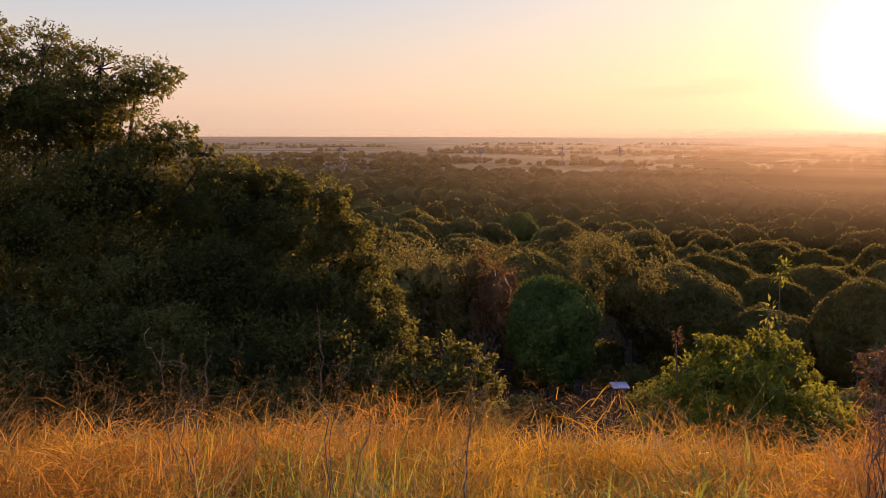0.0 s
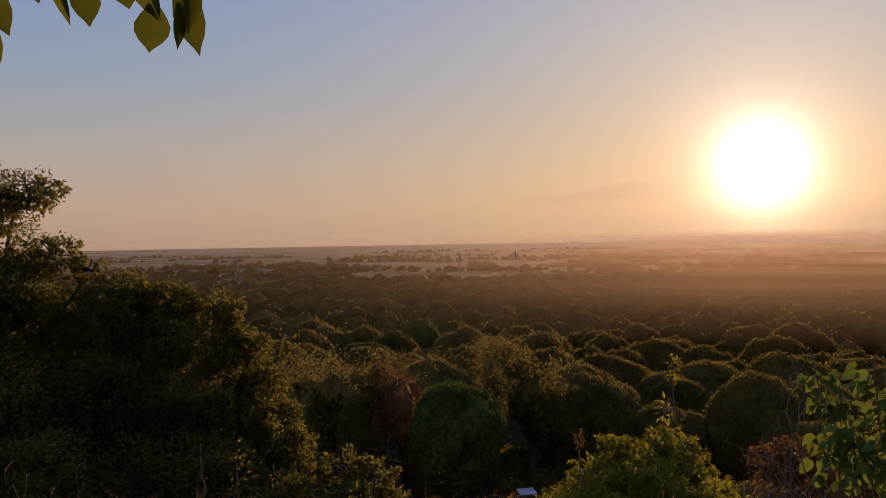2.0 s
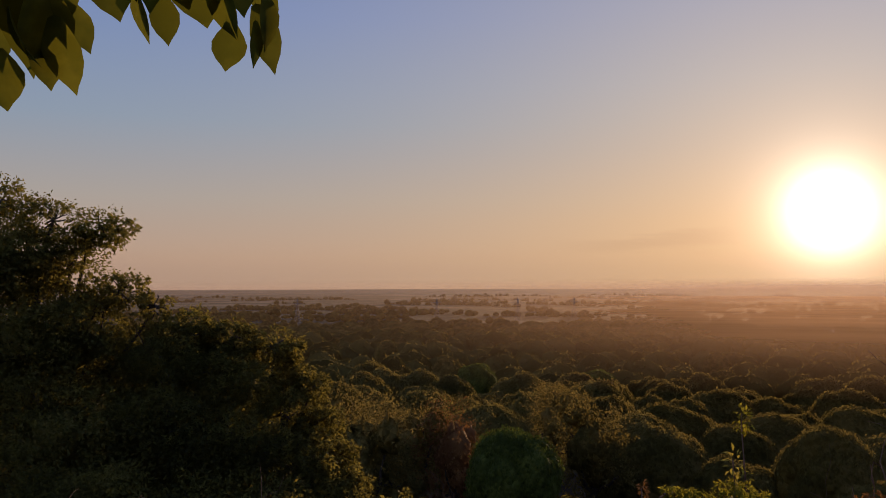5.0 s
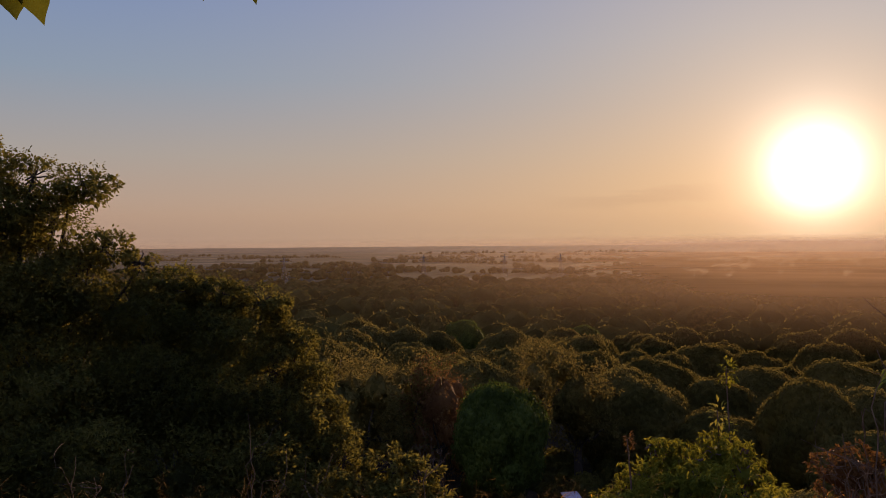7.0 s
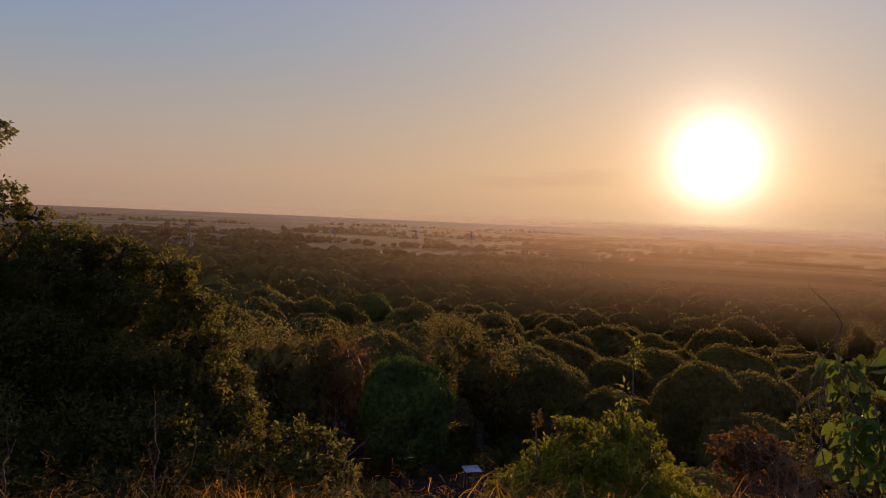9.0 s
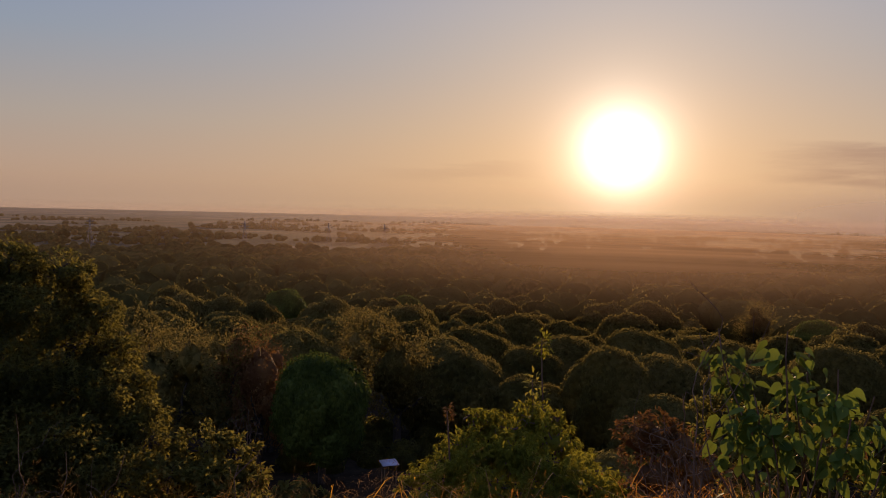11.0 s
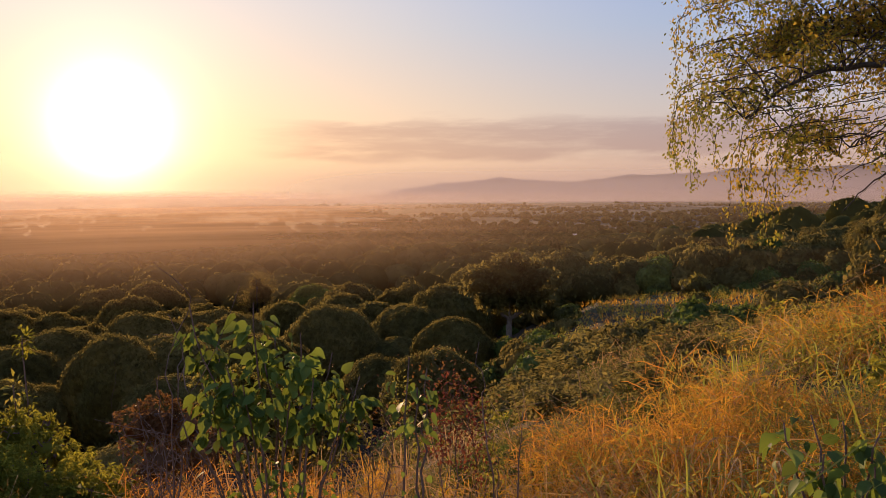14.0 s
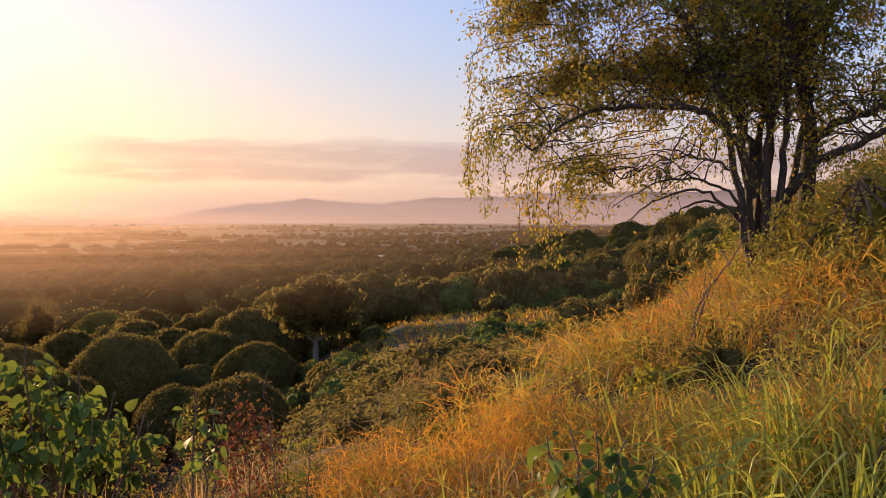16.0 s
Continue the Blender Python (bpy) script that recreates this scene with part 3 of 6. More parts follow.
def dome_tree(name, mat, seed, width, height, count, leaf, label, bare=0.22, open_crown=False, heads=70, depth=0.12, up=0.35, lift=0.0):
    """A round-crowned tree: short trunk, a few limbs, a crown of leaf clumps."""
    g = np.random.default_rng(seed)
    ob = thing(name, (0, 0, -80), label, "tree")
    R = width / 2
    lobes = [(0, 0, height * 0.56, R * 0.70, R * 0.70, height * 0.36)]
    for i in range(14):
        a = i * 2.4 + g.random()
        q = R * g.uniform(0.30, 0.62)
        zz = height * (g.uniform(0.27, 0.58) if i % 3 else g.uniform(0.66, 0.84))
        lobes.append((math.cos(a) * q, math.sin(a) * q, zz, R * g.uniform(0.26, 0.42), R * g.uniform(0.26, 0.42), height * g.uniform(0.12, 0.19)))
    if open_crown:
        shade = [ball(l[:3], (l[3] * 0.5, l[4] * 0.5, l[5] * 0.55), seed + i, 0.25, 12, 7) for i, l in enumerate(lobes[:4])]
        crown = join([spray(lobes, count, leaf, g, per=6, spread=0.13, shell=0.4)] + shade)
    else:
        V, F = clumpy_dome(g, heads, depth, 54, 26, count, leaf / R, up=up)
        crown = (V * [R, R, height * (1 - lift)] + [0, 0, height * lift], F)
    top = height * 0.5
    trunk = [tube(bend([(0, 0, -0.5), (0.1, 0.05, height * bare), (0.0, 0.1, top)], 4, 0.03, g), [R * 0.085, R * 0.065, R * 0.04])]
    for x, y, z, a, b, c in lobes[1:7]:
        trunk.append(tube(bend([(0.05, 0.05, height * bare), (x * 0.5, y * 0.5, height * 0.36), (x, y, z)], 4, 0.05, g), [R * 0.045, R * 0.012], 5))
    part("trunk", join(trunk), BARK, ob)
    part("crown", crown, mat, ob, smooth=not open_crown)
    return ob


MANGO_LABEL = "dense dark green round-crowned mango tree"
mangos = [dome_tree("mango_tree", MANGO, 11 + i, 9.0, 6.6 + 0.4 * (i % 3), 8500, 0.155, MANGO_LABEL, heads=90 + 14 * i) for i in range(4)]
mangos_off = [dome_tree("mango_tree", MANGO, 21 + i, 9.0, 6.6 + 0.4 * (i % 3), 3300, 0.27, MANGO_LABEL, heads=70 + 14 * i, depth=0.16, up=1.0) for i in range(4)]
drys = [dome_tree("woodland_tree", DRYWOOD, 31 + i, 7.4, 8.6 + i, 5200, 0.19, "tall thin-crowned woodland tree with yellowing leaves", 0.3, True) for i in range(2)]
reds = [dome_tree("woodland_tree", RUSSET, 41, 6.4, 8.6, 6500, 0.16, "woodland tree with russet dry leaves", 0.3, True)]
fresh = [dome_tree("woodland_tree", BRIGHT, 51, 7.4, 7.0, 7000, 0.17, "round woodland tree with fresh green leaves", 0.4, heads=18, depth=0.34, lift=0.2)]

spots = []
pg = np.random.default_rng(5)
for gx in np.arange(-260, 420, 8.8):
    for k, gy in enumerate(np.arange(-150, 520, 8.0)):
        x = gx + (4.4 if k % 2 else 0) + pg.uniform(-2.2, 2.2)
        y = gy + pg.uniform(-2.0, 2.0)
        r, a = math.hypot(x, y), math.degrees(math.atan2(x, y))
        spots.append((r, a, x, y, pg.random(), pg.random(), pg.random()))
spots.sort()


def wooded(r, a, x, y):
    s = x * math.sin(DOWN) + y * math.cos(DOWN)
    if not -42 < a < 100 or r < (27 if 24 < a < 52 else 46):
        return False
    if a > 54 and r < 75:
        return False                                  # open terrace on the hillside
    if a > 88 and r < 130:
        return False
    if 2 < a < 12 and r < 52:
        return False                                  # shady clearing round the shed
    edge = 345 + 28 * math.sin(a * 0.21 + 1) + 20 * math.sin(a * 0.53)
    return r < edge


made, far_spots = 0, []
for r, a, x, y, q1, q2, q3 in spots:
    if not wooded(r, a, x, y):
        continue
    if made >= 300 or r > 128:
        far_spots.append((r, x, y, q1, q2, q3))
        continue
    if q3 < 0.12:
        continue
    z = float(land(np.array([x]), np.array([y]))[0])
    if r < 85 and a < 14:
        src = drys[int(q1 * 1.99)] if q1 < 0.5 else reds[0] if q1 < 0.6 else mangos[int(q2 * 3.99)]
    elif a > 62:
        src = mangos[int(q2 * 3.99)] if q1 < 0.58 else drys[int(q2 * 1.99)] if q1 < 0.82 else fresh[0]
    else:
        src = mangos[int(q2 * 3.99)] if q1 < 0.92 else drys[int(q2 * 1.99)] if q1 < 0.97 else fresh[0]
    if src in mangos and r > 76:
        src = mangos_off[mangos.index(src)]
    sc = (0.72 + 0.42 * q3) * float(np.interp(r, [27, 65], [0.55, 1.0]))
    if a > 58:
        sc *= 0.60
    m4 = pose(x, y, z - 0.2, 0, 0, q2 * 360) @ Matrix.Diagonal((sc, sc, sc * (0.9 + 0.25 * q1), 1))
    tagged(copy_thing(src, m4), group="trees of the wood")
    made += 1


def far_wood(name, places, mat, seed, size, label, shape, tall=(0.62, 0.85), depth=0.16, leaf=0.085, uneven=0.0):
    """Woods too far off to count, one joined object. shape: clumps, sides, rings and loose leaves of a crown."""
    g = np.random.default_rng(seed)
    P = np.array(places)
    heads, nu, nv, tufts = shape
    forms = [clumpy_dome(g, heads, depth, nu, nv, tufts, leaf, up=0.9) for _ in range(5)]
    pick = g.integers(0, len(forms), len(P))
    w = size * g.uniform(0.65, 1.25, len(P)) * np.clip(g.lognormal(0, uneven, len(P)), 0.5, 1.55) / 2
    h = w * 2 * g.uniform(*tall, len(P))
    z, turn = land(P[:, 0], P[:, 1]), g.uniform(0, 2 * np.pi, len(P))
    out = []
    for i, (V, F) in enumerate(forms):
        q = np.flatnonzero(pick == i)
        c, s = np.cos(turn[q])[:, None], np.sin(turn[q])[:, None]
        X = P[q, 0:1] + w[q][:, None] * (V[:, 0] * c - V[:, 1] * s)
        Y = P[q, 1:2] + w[q][:, None] * (V[:, 0] * s + V[:, 1] * c)
        Z = (z[q] - 0.4)[:, None] + h[q][:, None] * V[:, 2]
        out.append((np.stack([X, Y, Z], -1).reshape(-1, 3), (np.arange(len(q))[:, None, None] * len(V) + F[None]).reshape(-1, 3)))
    ob = new(name, mesh(name, *join(out), mat, True))
    return tagged(ob, label, "woods", kind="stuff")


far_wood("far_mango_woods", [(p[1], p[2]) for p in far_spots if p[3] < 0.88 and p[5] > 0.1], MANGO_FAR, 61, 8.9, "dark green orchard crowns covering the low ground", (26, 18, 9, 130), depth=0.2)
far_wood("far_dry_woods", [(p[1], p[2]) for p in far_spots if p[3] >= 0.88], DRYWOOD, 62, 7.0, "yellowing tree crowns among the orchard", (20, 16, 8, 160), (0.75, 1.1))

# mixed thicket on the hillside beyond the terrace
hg = np.random.default_rng(9)
thicket = [[], [], []]
for i in range(420):
    a, r = hg.uniform(55, 92), 73 + 70 * hg.random() ** 1.3
    if a > 86 and r < 100:
        continue
    thicket[int(hg.choice([0, 0, 1, 1, 2]))].append((r * math.sin(radians(a)), r * math.cos(radians(a))))
far_wood("hillside_thicket", thicket[0], MANGO, 65, 4.6, "dark green thicket on the hillside", (16, 16, 8, 220), (0.6, 0.95), 0.24, 0.12)
far_wood("hillside_thicket", thicket[1], DRYWOOD, 66, 4.0, "olive half-dry thicket on the hillside", (14, 14, 8, 320), (0.65, 1.1), 0.30, 0.12)
far_wood("hillside_thicket", thicket[2], BRIGHT, 67, 3.4, "fresh green thicket on the hillside", (14, 14, 8, 260), (0.55, 0.9), 0.28, 0.13)

# tree lines, copses and hedges out on the plain
lines, copses = [], []
lg = np.random.default_rng(8)
for i in range(760):
    a, r = lg.uniform(-26, 100), 320 * (1 / (1 - lg.random() * 0.885)) ** 0.95
    d = radians(lg.normal(0, 26) + a + 90)
    k = int(lg.integers(2, 15) * (1 + r / 700))
    x0, y0 = r * math.sin(radians(a)), r * math.cos(radians(a))
    if 560 < r < 800 and -12 < a < 12 and i % 4:
        continue                                       # wide open fields
    for j in range(k):
        q = (j - k / 2) * lg.uniform(3.5, 5.5)
        lines.append((x0 + math.sin(d) * q + lg.normal(0, 7), y0 + math.cos(d) * q + lg.normal(0, 7)))
for i in range(90):                                    # a ragged belt of trees where the fields begin
    a = lg.uniform(-26, 62)
    r = lg.uniform(390, 500)
    for j in range(int(lg.integers(8, 26))):
        copses.append((r * math.sin(radians(a)) + lg.normal(0, 14), r * math.cos(radians(a)) + lg.normal(0, 6)))
far_wood("field_tree_lines", lines, DRYWOOD, 63, 7.4, "brown-green tree lines between far fields", (5, 6, 4, 0), (0.4, 0.8), uneven=0.4)
far_wood("field_copses", copses, DRYWOOD, 64, 7.4, "belt of ragged trees at the edge of the fields", (9, 10, 6, 30), (0.5, 0.85), uneven=0.4)

# one fresh green tree stands out at the edge of the clearing
EYE = np.array([0.0, 0.0, 1.6])


def spot(az, el, r):
    """A place seen from the middle of the walk at that heading and elevation, r metres off in plan."""
    a = radians(az)
    return np.array([r * math.sin(a), r * math.cos(a), EYE[2] + r * math.tan(radians(el))])


def place_tree(src, az, r, top_el, width_scale):
    x, y, z = ground_at(az, r)
    top = EYE[2] + r * math.tan(radians(top_el))
    zs = [v.co.z for c in src.children if c.name.startswith("crown") for v in c.data.vertices]
    sc = (top - z) / max(zs)
    return tagged(copy_thing(src, pose(x, y, z - 0.2, 0, 0, az * 7) @ Matrix.Diagonal((width_scale, width_scale, sc, 1))), group="trees of the wood")


place_tree(fresh[0], 5.0, 44, -9.9, 0.8)
place_tree(mangos[0], 15.0, 56, -9.4, 0.85)
place_tree(mangos[1], 25.8, 52, -8.9, 0.72)
place_tree(mangos[2], 42.0, 84, -7.9, 1.1)
place_tree(mangos[3], 38.5, 70, -9.6, 0.75)
place_tree(mangos[0], 45.5, 66, -10.4, 0.8)
place_tree(drys[0], 10.5, 52, -7.3, 1.0)
place_tree(drys[1], -3.0, 50, -7.0, 1.1)
place_tree(reds[0], 0.5, 48, -7.6, 0.9)
place_tree(drys[1], -6.0, 46, -7.0, 1.0)
place_tree(drys[0], -9.0, 52, -6.2, 1.0)
for ob in mangos + mangos_off + drys + reds + fresh:
    for o in list(ob.children_recursive) + [ob]:
        bpy.data.objects.remove(o)


def hill_tree(name, az, r, lobes, count, leaf, mat, label, seed, trunk_r=0.16, droop=0.3, core=0.0, limb_mat=None, spread=0.075, slim=0.5, ragged=0.72, core_from=0.0):
    """A big tree on the slope: forked trunk, limbs that reach every lobe, and leaves in tufts.
    lobes: heading, elevation, distance and radius of each part of the crown."""
    g = np.random.default_rng(seed)
    x, y, z = ground_at(az, r)
    base = np.array([x, y, z])
    ob = thing(name, base, label, "tree")
    L = [(*(spot(a, e, d) - base), q, q, q * 0.78) for a, e, d, q in lobes]
    clumps = []
    for l in L:
        clumps.append((*l[:3], l[3] * 0.92, l[4] * 0.92, l[5] * 0.95))
        for _ in range(7):
            d = unit(g.normal(size=3) + [0, 0, 0.25])
            q = l[3] * g.uniform(0.26, 0.46)
            clumps.append((*(np.array(l[:3]) + d * np.array(l[3:]) * ragged), q * 1.15, q * 1.15, q * 0.55))
    cen = np.mean([l[:3] for l in L], 0)
    fork = np.array([cen[0] * 0.35, cen[1] * 0.35, max(1.0, cen[2] * 0.45)])
    wood = [tube(bend([(0, 0, -0.4), fork * [0.4, 0.4, 0.5], fork], 6, 0.03, g), [trunk_r, trunk_r * 0.8])]
    for l in L:
        end = np.array(l[:3])
        midp = fork * 0.45 + end * 0.55 + np.array([0, 0, -0.12 * np.linalg.norm(end - fork)])
        wood.append(tube(bend([fork, midp, end + [0, 0, l[5] * 0.25]], 6, 0.06, g), [trunk_r * 0.5, 0.02], 5))
        for _ in range(6):
            d = unit(g.normal(size=3) + [0, 0, 0.2])
            wood.append(tube(bend([end - d * 0.2, end + d * l[3] * 0.4 + [0, 0, 0.05], end + d * l[3] * 0.7], 3, 0.03, g), [0.02, 0.004], 4))
    part("trunk", join(wood), limb_mat or BARK, ob)
    crown = [spray(clumps, count, leaf, g, per=9, spread=spread, droop=droop, shell=0.62, slim=slim)]
    if core:
        for i, l in enumerate(L):
            if l[3] < core_from:
                continue
            crown.append(ball(l[:3], np.array(l[3:]) * core, seed * 17 + i, 0.16, 9, 6))
    part("crown", join(crown), mat, ob)
    return ob


# the dark group of trees beside the view
hill_tree("spreading_tree", -33, 16.5, [(-34.8, 5.4, 16.8, 0.9), (-30.4, 5.0, 16.6, 0.72), (-27.0, 4.0, 16.5, 0.62), (-24.1, 3.6, 16.4, 0.58), (-22.8, -0.6, 16.2, 0.52), (-25.8, 1.2, 16.5, 0.75), (-28.5, 1.6, 16.5, 0.9), (-28.0, -1.6, 16.5, 1.0), (-24.5, -2.2, 16.2, 0.7), (-31, 1.4, 16.6, 1.2), (-36.5, 1.0, 17, 1.7),
    (-20.7, -1.7, 16, 0.4), (-26, -4, 16, 1.2), (-31, -6, 16, 1.7), (-38, -6, 16.5, 2.0), (-27, -10, 15, 1.4), (-34, -13, 14.5, 1.8), (-31, -17, 13, 1.2), (-39, -16, 14, 1.6)], 165000, 0.070, BIGTREE, "tall dark spreading tree with small leaves on the slope", 71, 0.22, 0.3, 0.5, None, 0.085, 0.55, core_from=1.15)
hill_tree("leaning_tree", -17, 16.5, [(-18.3, -3.4, 16.3, 0.62), (-15.4, -4.2, 16.5, 0.58), (-12.4, -4.7, 16.6, 0.56), (-11.2, -6.6, 16.4, 0.48), (-16, -7.5, 16.0, 1.1), (-21, -5.4, 15.8, 1.0), (-11.7, -9.5, 15.8, 0.8), (-11.0, -13, 14.8, 0.85),
    (-15.5, -12.5, 14.8, 1.2), (-21, -11, 15, 1.3), (-9.3, -15.2, 14.2, 0.62), (-7.0, -16.0, 13.8, 0.42), (-13, -17, 13.4, 1.0), (-18.5, -17, 13.2, 1.1), (-25, -16, 13, 1.2), (-9, -18.5, 13, 0.7), (-16, -20.5, 12, 0.8), (-22, -20, 12, 0.8), (-9.9, -7.6, 16, 0.42), (-9.2, -10.3, 15.5, 0.52), (-8.5, -12.6, 15.1, 0.52), (-7.5, -14.2, 14.6, 0.42)], 150000, 0.070, BIGTREE, "bushy dark tree leaning out over the slope", 72, 0.2, 0.3, 0.5, None, 0.085, 0.55, core_from=0.95)
hill_tree("young_tree", -2.4, 13.4, [(-3.6, -16.4, 13.4, 0.46), (-1.6, -17.0, 13.4, 0.42), (-0.6, -18.9, 13.2, 0.4), (-3.0, -19.0, 12.8, 0.55), (-5.6, -18.6, 13, 0.55), (-2, -21, 12.4, 0.6)], 8000, 0.10, BIGTREE, "small rounded dark green tree below the grass edge", 73, 0.08)

# the yellow-green bush in front of the valley, and the saplings behind it
bush_lobes = [(13.4, -18.2, 13.2, 0.34), (15.0, -16.9, 13.5, 0.36), (17.0, -15.6, 13.7, 0.36), (18.4, -15.9, 13.3, 0.30), (20.0, -15.1, 13.8, 0.38), (21.8, -16.2, 13.3, 0.34), (23.0, -17.4, 13.5, 0.36), (24.6, -18.6, 12.9, 0.36), (25.8, -20.0, 12.4, 0.30), (14.0, -19.6, 12.5, 0.42), (16.4, -17.7, 12.6, 0.40),
    (18.8, -17.4, 12.4, 0.44), (21.0, -18.2, 12.2, 0.42), (23.2, -19.4, 12.0, 0.44), (17.2, -19.8, 11.8, 0.46), (20.2, -20.2, 11.6, 0.46), (12.4, -20.4, 12.2, 0.32), (11.6, -19.2, 13.0, 0.24), (22.4, -21.0, 11.6, 0.4), (25.2, -21.2, 11.8, 0.36), (26.8, -18.8, 12.8, 0.22), (15.8, -14.9, 13.9, 0.2), (21.4, -14.9, 13.9, 0.24)]
hill_tree("flowering_bush", 18.5, 13.2, bush_lobes, 24000, 0.085, YELLOWGREEN, "bushy shrub with yellow-green leaves on the slope", 74, 0.04, 0.75, 0.5, TWIG, 0.11, 0.36, 1.15)
hill_tree("russet_bush", 29, 11.5, [(28.2, -15.4, 11.5, 0.5), (30.2, -15.8, 11.5, 0.45), (31.5, -17.5, 11.2, 0.5), (28.5, -18, 11, 0.5)], 3000, 0.07, RUSSET, "dry brown bush beside the green one", 75, 0.05, 0.2, 0.5, TWIG)
hill_tree("dark_bush", 34, 13.5, [(33, -13.8, 14, 0.6), (36, -14.4, 14, 0.6), (38.5, -15.4, 13.5, 0.6), (34.5, -17, 13, 0.7), (40, -17, 13, 0.7)], 6000, 0.11, BIGTREE, "low dark green bush on the slope", 76, 0.06)


def sapling(az, r, tip_el, label, seed, leaf=0.10, tufts=((0, 0.20, 80), (-1.0, 0.16, 26)), mat=None, rad=0.028):
    """A thin straight stem with tufts of leaves. tufts: height under the tip, radius, leaves."""
    g = np.random.default_rng(seed)
    x, y, z = ground_at(az, r)
    h = EYE[2] + r * math.tan(radians(tip_el)) - z
    ob = thing("sapling", (x, y, z), label, "sapling")
    line = bend([(0, 0, -0.2), (0.06, 0.03, h * 0.5), (-0.03, 0.05, h - 0.1)], 6, 0.012, g)
    part("stem", tube(line, [rad, rad * 0.43], 5), TWIG, ob)
    for dz, q, k in tufts:
        d = unit(g.normal(size=(k, 3)) + [0, 0, 0.1])
        c = np.array([0, 0.04, h - q + dz])
        P = c + d * [q * 0.7, q * 0.7, q * 1.3] * g.uniform(0.3, 1, (k, 1))
        tagged(part("leaf_tuft", leaves(P, d + g.normal(0, 0.4, d.shape) + [0, 0, -0.3], d * 0.4 + [0, 0, 1], leaf * g.uniform(0.6, 1.2, k), leaf * 0.45), mat or YELLOWGREEN, ob), kind="stuff")
    return ob


sapling(20.7, 14.3, -8.6, "slender sapling with a tuft of leaves at its tip", 81)
sapling(20.1, 14.0, -11.6, "thin sapling with narrow pale leaves", 82, 0.13, ((0, 0.22, 30), (-0.5, 0.22, 26)), FERN)
sapling(13.95, 12.8, -13.9, "dry sapling with orange withered leaves", 83, 0.08, ((0, 0.12, 50),), RUSSET)

for a, r, e, sd in [(47.4, 4.4, -13.3, 84), (48.5, 4.45, -12.6, 85), (49.7, 4.4, -13.2, 86), (50.6, 4.5, -14.4, 87)]:
    sapling(a, r, e, "withered weed with rust-red leaves", sd, 0.034, ((0, 0.09, 44), (-0.13, 0.12, 60), (-0.28, 0.11, 44)), REDLEAF, 0.005)
sapling(51.3, 4.3, -15.2, "feathery yellow-green weed in the grass", 88, 0.03, ((0, 0.14, 130), (-0.12, 0.16, 120)), FERN, 0.005)
sapling(45.2, 6.5, -13.0, "feathery yellow-green weed in the grass", 89, 0.04, ((0, 0.16, 120), (-0.2, 0.18, 120)), FERN, 0.006)


